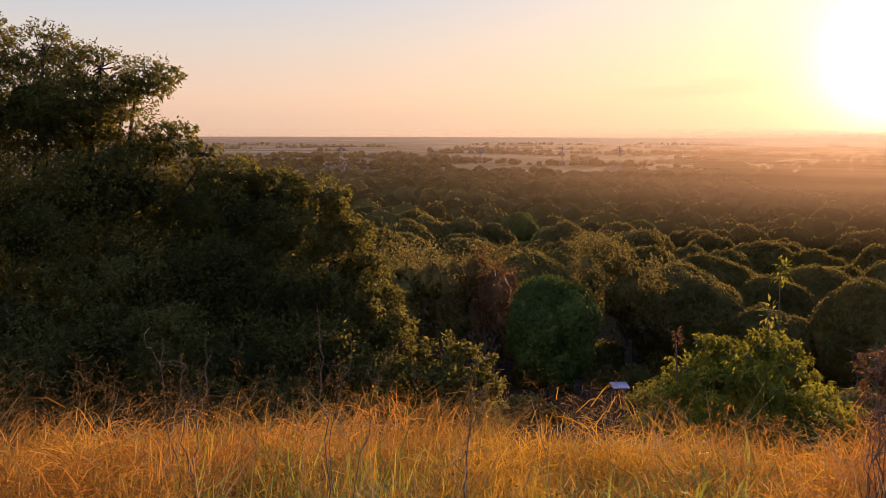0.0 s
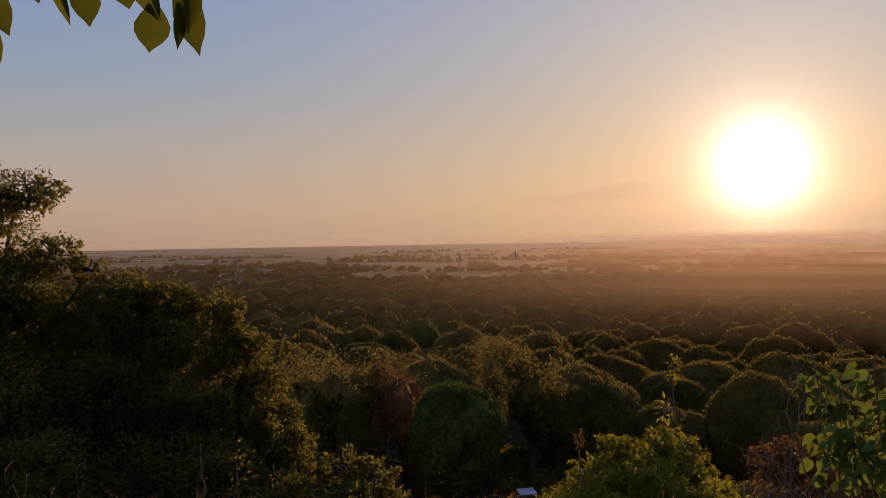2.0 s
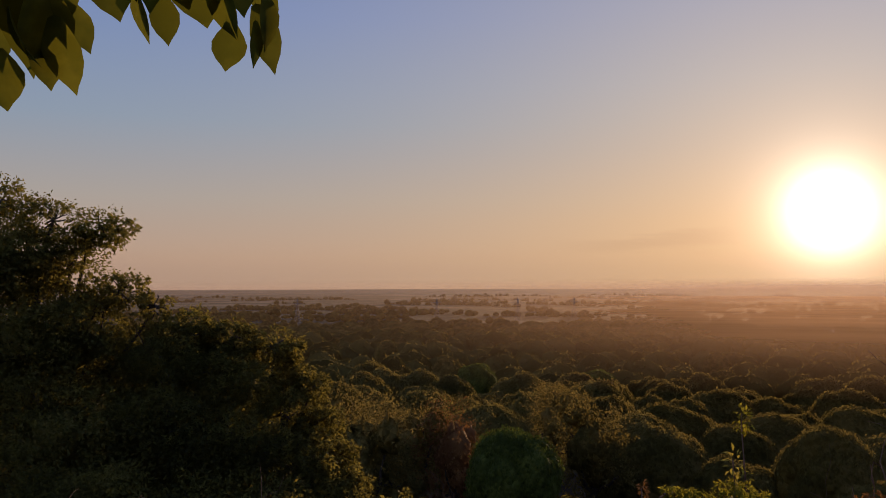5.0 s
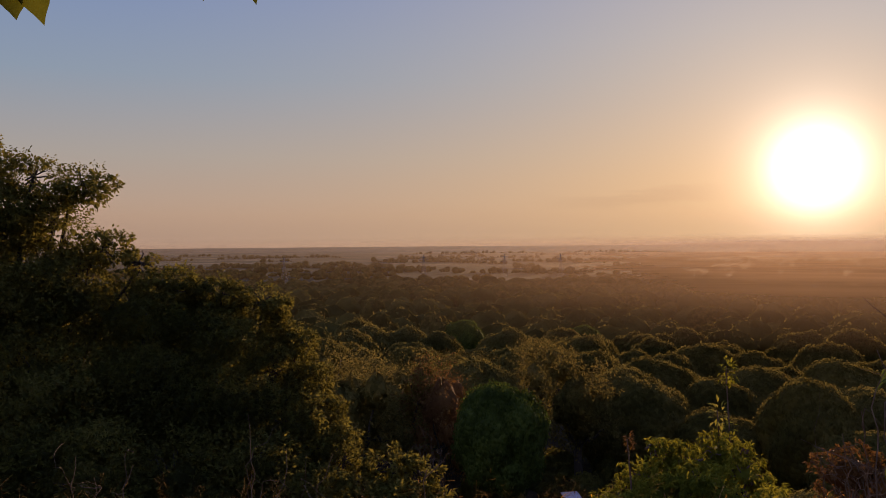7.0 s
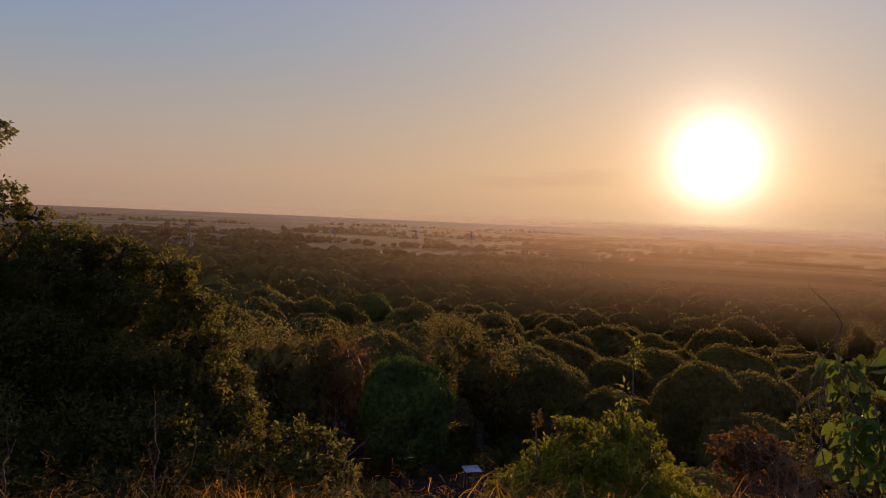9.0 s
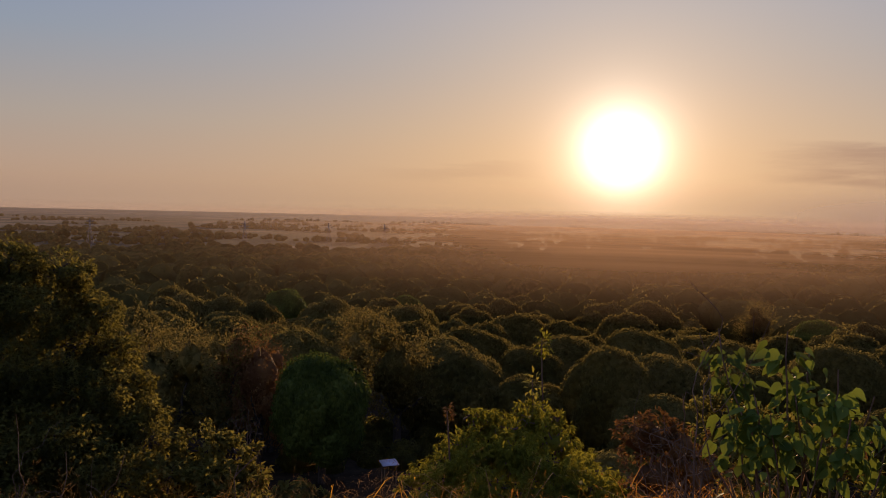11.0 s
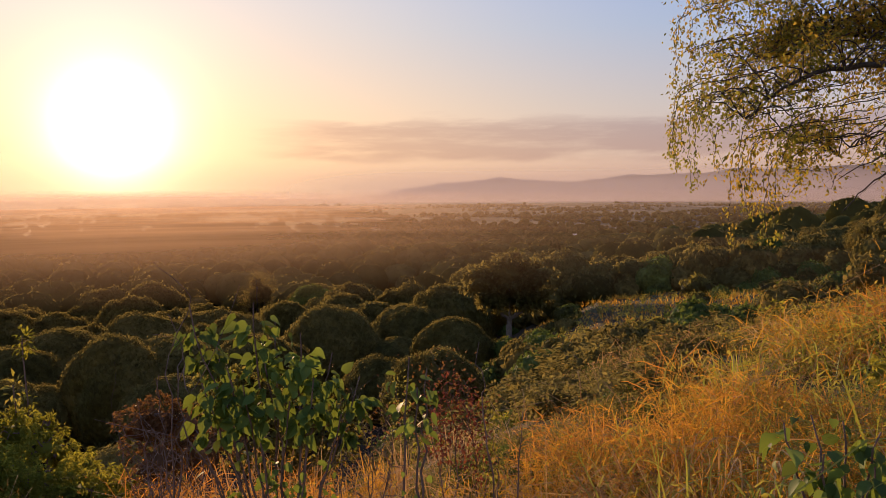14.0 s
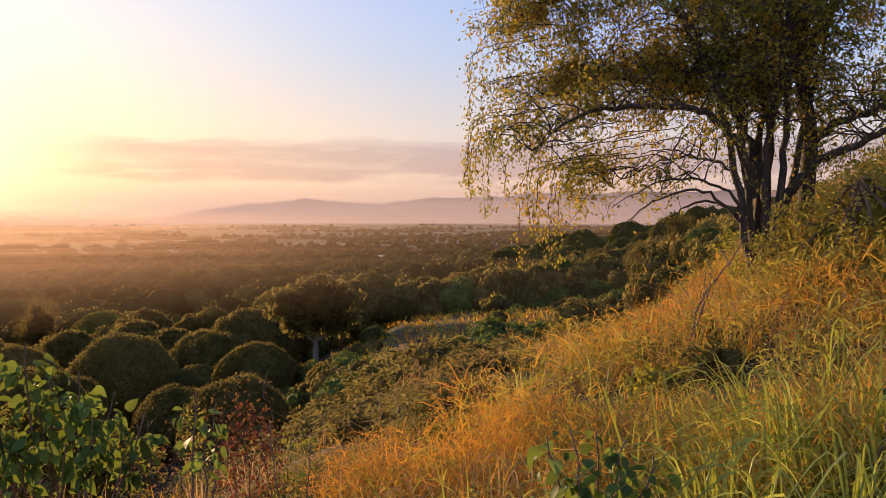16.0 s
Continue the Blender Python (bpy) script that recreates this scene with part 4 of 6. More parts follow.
# ---------------------------------------------------------------- the tree on the hillside, with hanging twigs
def hanging_tree():
    g = np.random.default_rng(91)
    az, r = 84.6, 12.3
    x, y, z = ground_at(az, r)
    ob = thing("hanging_tree", (x, y, z), "many-stemmed tree with drooping twigs and turning leaves", "tree")
    side = np.array([math.cos(radians(az)), -math.sin(radians(az)), 0])   # to the right as seen from the walk
    deep = np.array([math.sin(radians(az)), math.cos(radians(az)), 0])
    upv = np.array([0, 0, 1.0])
    zb = z

    def at(u, w, d=0.0):
        """u metres to the right of the stems, w above eye level, d further off."""
        return side * u + deep * d + upv * (w + EYE[2] - zb)
    foot = lambda u, d=0.0: side * u + deep * d + upv * -0.3
    main = []
    main.append((bend([foot(0.55, 0.4), at(0.62, 0.9, 0.4), at(0.52, 1.9, 0.4), at(0.45, 2.8, 0.5), at(0.3, 4.4, 0.5)], 6, 0.015, g), [0.125, 0.105, 0.09, 0.045]))
    stems = [(0.0, -0.2, 0.35, 3.6), (0.12, 0.1, -0.25, 4.2), (0.25, -0.1, 0.1, 4.4), (-0.2, 0.0, -0.5, 3.2), (-0.1, 0.2, 0.2, 4.0), (0.35, 0.2, 0.7, 3.9), (-0.3, -0.2, -0.9, 2.9)]
    for u0, d0, lean, h in stems:
        main.append((bend([foot(u0 * 0.45, d0 * 0.5), at(u0 + lean * 0.15, 0.9, d0), at(u0 + lean * 0.5, 2.0, d0 * 2), at(u0 + lean, h, d0 * 3)], 6, 0.02, g), [0.06, 0.042, 0.018]))
    limbs = [
        [at(-0.1, 0.25), at(-0.35, 1.0, -0.2), at(-0.75, 1.45, -0.4), at(-1.5, 1.55, -0.6), at(-2.5, 1.45, -0.8), at(-3.2, 0.95, -0.9)],
        [at(0.05, 0.2), at(-0.2, 1.1, 0.2), at(-0.55, 1.75, 0.3), at(-1.3, 1.95, 0.4), at(-2.4, 2.15, 0.3), at(-3.5, 1.9, 0.2)],
        [at(-0.25, 0.0, -0.3), at(-0.6, 0.42, -0.5), at(-1.3, 0.48, -0.8), at(-2.0, 0.1, -1.0)],
        [at(-0.2, -0.1, 0.2), at(-0.7, 0.2, 0.2), at(-1.2, 0.05, 0.2), at(-1.7, -0.5, 0.2)],
        [at(-0.2, 0.3, 0.1), at(-0.6, 0.75, 0.1), at(-1.3, 0.85, 0.2), at(-2.2, 0.45, 0.3)],
        [at(-0.3, -0.1, -0.2), at(-0.8, 0.35, -0.3), at(-1.5, 0.2, -0.4), at(-2.0, -0.3, -0.5)],
        [at(0.3, 0.3), at(0.7, 0.75, -0.2), at(1.3, 1.0, -0.3), at(2.1, 1.55, -0.4), at(3.2, 2.1, -0.4)],
        [at(0.6, 1.0, 0.4), at(0.9, 1.3, 0.3), at(1.6, 1.55, 0.3), at(2.4, 2.3, 0.3), at(3.2, 3.2, 0.2)],
        [at(0.5, 2.0, 0.4), at(0.0, 2.8, 0.2), at(-1.2, 3.4, 0.0), at(-3.0, 3.3, -0.2), at(-3.7, 2.8, -0.3)],
        [at(0.5, 2.2, 0.4), at(0.9, 3.0, 0.2), at(1.8, 3.6, 0.2), at(3.0, 3.8, 0.2)],
        [at(0.2, 3.2), at(-0.5, 4.0), at(-1.8, 4.6, 0.3), at(-3.4, 4.3, 0.4)],
    ]
    for k, pts in enumerate(limbs):
        main.append((bend(pts, 6, 0.02, g), [0.026, 0.018, 0.005] if k in (2, 3, 4, 5) else [0.075, 0.05, 0.013]))
    wood = [part("trunk", tube(main[0][0], main[0][1], 10), BARK, ob, smooth=True)]
    wood += [part("stem", tube(line, rad, 6), BARK, ob, smooth=True) for line, rad in main[1:8]]
    wood += [part("limb", tube(line, rad, 6), BARK, ob, smooth=True) for line, rad in main[8:]]
    twigs, owners, fine, LP, LA = [], [], [], [], []
    hosts = list(range(8, len(main))) * 2 + list(range(8)) * 2 + [9, 16, 17, 18] * 3
    for i in range(1500):
        host = hosts[int(g.integers(0, len(hosts)))]
        line = main[host][0]
        t = g.uniform(0.3, 1.0)
        p = line[min(len(line) - 1, int(t * len(line)))]
        w = p[2] + zb - EYE[2]
        u = float(np.dot(p, side))
        if w < (1.25 if u > -0.4 else 0.45) and not u > 1.2:
            continue
        if -1.9 < u < 1.2 and w < 1.7 and g.random() < 0.72:
            continue                                   # the bare limbs below the crown
        d = unit(side * g.normal(0.0, 0.7) + deep * g.normal(0, 0.6) + upv * g.uniform(-0.1, 0.8))
        ln = g.uniform(0.4, 1.1)
        tip = p + d * ln + upv * -g.uniform(0.0, 0.2)
        tw = bend([p, p + d * ln * 0.5 + upv * 0.1, tip, tip + d * 0.12 - upv * g.uniform(0.05, 0.4)], 5, 0.012, g)
        twigs.append(tube(tw, [0.013, 0.004], 4))
        owners.append(host)
        for q in range(2):
            c = tw[int(g.integers(6, len(tw)))]
            tw2 = bend([c, c + g.normal(0, 0.18, 3), c + g.normal(0, 0.3, 3) - upv * g.uniform(0.0, 0.35)], 4, 0.01, g)
            fine.append(tube(tw2, [0.006, 0.002], 3))
            tw = np.concatenate([tw, tw2])
        k = int(g.integers(62, 108) * (0.6 if u > 1.2 else (0.85 if u > -1.2 else 1.1) if w > 1.8 else 1.2 if u < -1.6 else 0.36))
        idx = g.integers(len(tw) // 4, len(tw), k)
        LP.append(tw[idx] + g.normal(0, 0.09, (k, 3)))
        LA.append(g.normal(0, 0.7, (k, 3)) + d * 0.2 + [0, 0, -0.35])
    # long twigs that trail from the outer limb ends
    for u, w, k in [(-4.1, 0.7, 1.0), (-3.8, 0.9, 0.9), (-3.4, 0.4, 1.15), (-3.0, 0.7, 0.8), (-4.0, 1.5, 0.7), (-4.1, 2.0, 0.6), (-3.8, 2.5, 0.5), (-2.7, 0.2, 0.6), (-2.4, 0.4, 0.7), (-3.25, 0.2, 1.1), (-3.6, 1.2, 1.0), (-2.0, 0.6, 0.8), (-3.1, 0.2, 1.9), (-3.2, 0.1, 1.7), (-3.0, 0.0, 1.6), (-4.1, 0.8, 1.7), (-4.0, 0.7, 1.5)]:
        for rep in range(2):
            p = at(u + g.normal(0, 0.15), w + 0.4, g.normal(-0.3, 0.35))
            k *= 0.72
            tw = bend([p + side * 0.9 + upv * 0.3, p + upv * 0.15, p - side * 0.15 - upv * k * 0.5, p - side * 0.1 - upv * k], 7, 0.012, g)
            twigs.append(tube(tw, [0.008, 0.003], 4))
            owners.append(8)
            n2 = int(50 + 40 * k)
            idx = g.integers(2, len(tw), n2)
            LP.append(tw[idx] + g.normal(0, 0.06, (n2, 3)))
            LA.append(g.normal(0, 0.45, (n2, 3)) + [0, 0, -0.8])
    for tw, host in zip(twigs[:290], owners):
        part("twig", tw, BARK, wood[host])
    tagged(part("twig_tangle", join(twigs[290:] + fine), BARK, ob, "fine bare twigs"), kind="stuff")
    P, A = np.concatenate(LP), np.concatenate(LA)
    L = 0.064 * g.uniform(0.6, 1.35, len(P))
    part("crown", leaves(P, A, g.normal(0, 0.7, P.shape) + [0, 0, 0.5], L, L * 0.55), AUTUMN, ob, "sparse green, yellow and orange leaves")
    return ob


hanging_tree()
hill_tree("feathery_bush", 90, 9.5, [(85.5, -3.2, 9.8, 0.5), (88, -1.2, 9.8, 0.6), (91, 0.2, 9.6, 0.7), (95, 1.5, 9.6, 0.8), (87, -5, 9, 0.6), (91, -4, 9, 0.7), (96, -3, 9, 0.9)], 26000, 0.055, FERN, "feathery yellow-green bush under the tree", 92, 0.05, 0.5, 0.3, TWIG, 0.14, 0.4)


def low_bush(seed, mat, label):
    """A rounded scrub bush about two metres across, made once and copied."""
    g = np.random.default_rng(seed)
    ob = thing("slope_bush", (0, 0, -80), label, "bush", "bushes on the slope")
    lobes = [(0, 0, 0.6, 0.8, 0.8, 0.6)]
    for i in range(9):
        a, q = i * 2.4 + g.random(), g.uniform(0.35, 0.95)
        lobes.append((math.cos(a) * q, math.sin(a) * q, g.uniform(0.35, 1.15) * (1.25 - q * 0.5), 0.42, 0.42, 0.34))
    wood = [tube(bend([(g.normal(0, 0.1), g.normal(0, 0.1), -0.3), np.array(l[:3]) * [0.5, 0.5, 0.45], l[:3]], 4, 0.02, g), [0.03, 0.01], 3) for l in lobes[:6]]
    part("stems", join(wood), TWIG, ob)
    part("crown", join([spray(lobes, 700, 0.19, g, per=7, spread=0.12, shell=0.55), ball((0, 0, 0.5), (0.62, 0.62, 0.5), seed, 0.25, 10, 6)]), mat, ob)
    return ob


BUSHES = [low_bush(93, MANGO, "low rounded dark bush on the grassy slope"), low_bush(94, BRIGHT, "low fresh green bush on the grassy slope"), low_bush(95, YELLOWGREEN, "yellow-green bush on the grassy slope"), low_bush(96, DRYWOOD, "half-dry olive bush on the grassy slope")]
bg2 = np.random.default_rng(17)
bush_spots = [(58.5, 30, 1.5, 0), (66.5, 44, 1.6, 0), (64.5, 41, 1.3, 0), (70, 70, 1.6, 1), (61, 52, 1.3, 3), (72.5, 74, 1.8, 0), (75, 72, 1.7, 3), (78, 78, 1.9, 0)]
for i in range(96):
    a = bg2.uniform(-14, 92)
    r = bg2.uniform(16, 80) if a > 52 else bg2.uniform(12, 30) if a > 24 else bg2.uniform(17, 42)
    if 7 < a < 13:
        continue
    if a > 79 and r < 20:
        continue
    bush_spots.append((a, r, float(bg2.uniform(0.5, 1.0) * np.interp(r, [10, 40], [0.6, 1.3])), int(bg2.integers(0, 4)) if a > 24 else 0))
for i in range(46):                                    # scrub on the terrace
    a, r = bg2.uniform(52, 86), bg2.uniform(38, 62) if i % 2 else bg2.uniform(74, 92)
    bush_spots.append((a, r, float(bg2.uniform(0.8, 1.6) * (0.6 if i % 2 else 1.0)), int(bg2.choice([0, 0, 3, 1]))))
for i in range(40):                                    # small herbs in the grass
    a, r = bg2.uniform(46, 98), bg2.uniform(4.5, 15)
    bush_spots.append((a, r, float(bg2.uniform(0.16, 0.34)), int(bg2.integers(1, 4))))
for i in range(46):                                    # dark scrub below the crest of the slope
    a, r = bg2.uniform(50, 72), bg2.uniform(14, 46)
    bush_spots.append((a, r, float(bg2.uniform(0.45, 0.75) * np.interp(r, [14, 46], [0.7, 2.0])), int(bg2.choice([0, 0, 0, 3]))))
for i in range(40):                                    # scrub where the grass ends
    a, r = bg2.uniform(44, 60), bg2.uniform(13, 24)
    bush_spots.append((a, r, float(bg2.uniform(0.35, 0.6) * np.interp(r, [13, 24], [1.0, 1.8])), 0))
for i in range(24):                                    # scrub on the shoulder of the slope
    a, r = bg2.uniform(54, 68), bg2.uniform(7, 15)
    bush_spots.append((a, r, float(bg2.uniform(0.24, 0.42)), 0))
for i in range(16):                                    # dark broad clumps in the grass
    a, r = bg2.uniform(48, 84), bg2.uniform(6, 16)
    bush_spots.append((a, r, float(bg2.uniform(0.22, 0.42)), 0))
for i in range(34):                                    # dark undergrowth below the wood
    a, r = bg2.uniform(-14, 26), bg2.uniform(38, 50)
    if not 8.2 < a < 11.8:
        bush_spots.append((a, r, float(bg2.uniform(1.0, 1.9)), 0))
for i in range(70):                                    # green scrub between the wood and the terrace
    a, r = bg2.uniform(45, 57), bg2.uniform(24, 62)
    bush_spots.append((a, r, float(bg2.uniform(0.8, 1.5) * np.interp(r, [24, 60], [0.7, 1.3])), int(bg2.choice([0, 0, 1, 1, 3]))))
for i in range(90):                                    # low scrub along the far side of the terrace
    bush_spots.append((bg2.uniform(58, 86), bg2.uniform(66, 94), float(bg2.uniform(0.8, 1.4)), int(bg2.choice([0, 1, 3, 3]))))
for i in range(26):                                    # shady thicket behind the shelter
    bush_spots.append((bg2.uniform(3, 15), bg2.uniform(47, 58), float(bg2.uniform(1.4, 2.4)), 0))
scrub = {0: [], 1: [], 3: []}
for a, r, q, k in bush_spots:
    x, y, z = ground_at(a, r)
    if r > 36:
        if 58.5 < a < 66 and 50 < r < 72:
            continue                                   # open golden grass
        scrub[k if k in scrub else 1].append((x, y))
        continue
    copy_thing(BUSHES[k], pose(x, y, z - 0.1, 0, 0, a * 37) @ Matrix.Diagonal((q, q, q * 0.9, 1)))
for k, mat, label in [(0, BIGTREE, "dark scrub on the terrace and in the clearing"), (1, BRIGHT, "fresh green scrub on the terrace"), (3, DRYWOOD, "half-dry olive scrub on the terrace")]:
    far_wood("far_scrub", scrub[k], mat, 97 + k, 2.5, label, (9, 12, 6, 260), (0.5, 0.8), 0.34, 0.17)
for ob in BUSHES:
    for o in list(ob.children_recursive) + [ob]:
        bpy.data.objects.remove(o)


# the tall tree with a pale forked trunk at the foot of the terrace
hill_tree("forked_tree", 53.6, 66, [(51.6, -6.6, 66, 2.0), (53.6, -6.0, 66, 2.2), (55.4, -6.4, 66, 2.0), (52.4, -7.8, 65.5, 1.5), (55.2, -7.8, 66, 1.7), (54, -7.2, 67, 2.2)], 7000, 0.36, MANGO, "broad dark tree with a pale forked trunk", 109, 0.3, 0.3, 0.6, PALEBARK)


# ---------------------------------------------------------------- broad-leaved plants close by
BROAD = [(0.0, 0.0), (0.06, 0.62), (0.22, 0.96), (0.42, 1.0), (0.62, 0.78), (0.82, 0.38), (1.0, 0.0)]
OVATE = [(0.0, 0.0), (0.08, 0.34), (0.22, 0.74), (0.40, 1.0), (0.58, 0.94), (0.74, 0.66), (0.88, 0.26), (1.0, 0.0)]


def heart(length, width, droop=0.25, cup=0.12, prof=BROAD):
    """A broad pointed leaf with a folded midrib and a short stalk."""
    V, F = [], []
    for t, wd in prof:
        yv, zv = t * length, -droop * length * t * t
        V += [(-wd * width / 2, yv - (0.05 * length if 0 < t < 0.2 else 0), zv + cup * width * wd), (0, yv, zv), (wd * width / 2, yv - (0.05 * length if 0 < t < 0.2 else 0), zv + cup * width * wd)]
    for i in range(len(prof) - 1):
        a = i * 3
        F += [(a, a + 1, a + 4), (a, a + 4, a + 3), (a + 1, a + 2, a + 5), (a + 1, a + 5, a + 4)]
    k = len(V)
    V += [(-0.003, 0.01, 0), (0.003, 0.01, 0), (0, -length * 0.4, length * 0.12)]
    F += [(k, k + 1, k + 2)]
    return np.array(V, float), np.array(F)


HEARTS = [mesh("leaf", *heart(1.0, w, d, c), BROADLEAF, True) for w, d, c in [(0.72, 0.2, 0.1), (0.8, 0.35, 0.16), (0.66, 0.1, 0.05), (0.75, 0.5, 0.2)]]
HANGS = [mesh("leaf", *heart(1.0, w, d, c, OVATE), HANGLEAF, True) for w, d, c in [(0.52, 0.15, 0.08), (0.6, 0.3, 0.14), (0.46, 0.1, 0.05)]]


def big_leaf(parent, meshes, p, direction, facing, size, g):
    ob = new("leaf", meshes[int(g.integers(0, len(meshes)))])
    ob.parent = parent
    y = Vector(direction).normalized()
    xx = y.cross(Vector(facing)).normalized()
    zz = xx.cross(y)
    ob.matrix_basis = Matrix.Translation(Vector(p)) @ Matrix((xx, y, zz)).transposed().to_4x4() @ Matrix.Scale(size, 4)
    return ob


def broad_shrub(az, r, tips, per, size, label, seed, bare_below=-90.0):
    """Upright stems, each with broad leaves hanging round its top, fewer on the stems that end low down. tips: heading, elevation, distance."""
    g = np.random.default_rng(seed)
    x, y, z = ground_at(az, r)
    base = np.array([x, y, z])
    ob = thing("broadleaf_shrub", base, label, "shrub")
    rest = []
    for a, e, d in tips:
        tip = spot(a, e, d) - base
        foot = np.array([g.normal(0, 0.07), g.normal(0, 0.07), -0.1])
        line = bend([foot, foot * 0.5 + tip * [0.35, 0.35, 0.5], tip], 8, 0.008, g)
        stem = part("stem", tube(line, [0.008, 0.006, 0.003], 5), TWIG, ob)
        for i in range(per if e > bare_below else per * 3 // 5):
            low = i % 4 == 3 or e < bare_below                           # a few smaller leaves lower on the stem
            p = line[int((g.uniform(0.35, 0.85) if low else g.uniform(0.9, 1.0)) * (len(line) - 1))]
            b, up = g.uniform(0, 2 * np.pi), g.uniform(-0.9, 0.9)
            out = np.array([math.cos(b), math.sin(b), up]) * math.cos(up * 0.9)
            q = p + out * size * g.uniform(0.2, 1.35) - np.array([0, 0, size * g.uniform(0.0, 0.7)])
            face, sz = unit(g.normal(0, 0.55, 3) + [0, 0, 0.8]), size * g.uniform(0.5, 1.25) * (0.7 if low else 1.0)
            way = out * [1, 1, 0.5] + g.normal(0, 0.35, 3) + [0, 0, -0.75]
            if i < 15:
                big_leaf(stem, HEARTS, q, way, face, sz, g)
            else:
                y = Vector(way).normalized()
                xx = y.cross(Vector(face)).normalized()
                T = np.array([xx, y, xx.cross(y)])
                V, F = heart(1.0, g.uniform(0.66, 0.8), g.uniform(0.1, 0.5), g.uniform(0.05, 0.2))
                rest.append((V @ T * sz + q, F))
    if rest:
        tagged(part("foliage", join(rest), FOLIAGE, ob, smooth=True), kind="stuff")
    return ob


broad_shrub(36.4, 3.7, [(30.8, -7.6, 3.85), (32.4, -9.4, 3.9), (34.8, -7.5, 3.6), (36.2, -8.6, 3.7), (37.8, -9.6, 3.6), (39.9, -11.0, 3.65), (41.7, -12.6, 3.6), (31.4, -12.5, 3.7), (34.0, -12.8, 3.6), (37.0, -14, 3.5), (40.4, -15, 3.5), (31.6, -17, 3.5), (30.2, -15, 3.6), (38.6, -12.5, 3.55), (35.4, -11.4, 3.6), (33.0, -11.6, 3.65), (35.0, -16.5, 3.5), (38, -17.5, 3.5), (32.5, -19.5, 3.4)], 52, 0.066, "leggy shrub with broad bright green leaves", 111, -12.8)
broad_shrub(45.6, 3.4, [(45.0, -11.4, 3.4), (46.2, -12.2, 3.4), (45.5, -13.4, 3.35)], 15, 0.056, "single seedling with broad green leaves", 112)
broad_shrub(72.5, 3.0, [(69, -14.8, 3.0), (70.6, -14.2, 3.05), (72.4, -14.4, 3.05), (74.4, -14.8, 3.0), (76.2, -15.6, 2.95), (71.2, -16.4, 2.9), (74, -16.8, 2.9)], 13, 0.07, "dark broad-leaved plant in the long grass", 113)
broad_shrub(91.5, 3.6, [(91.2, -3.8, 3.6), (92.2, -5.8, 3.5), (91.5, -8, 3.5)], 4, 0.075, "climbing plant with round pale green leaves", 114)


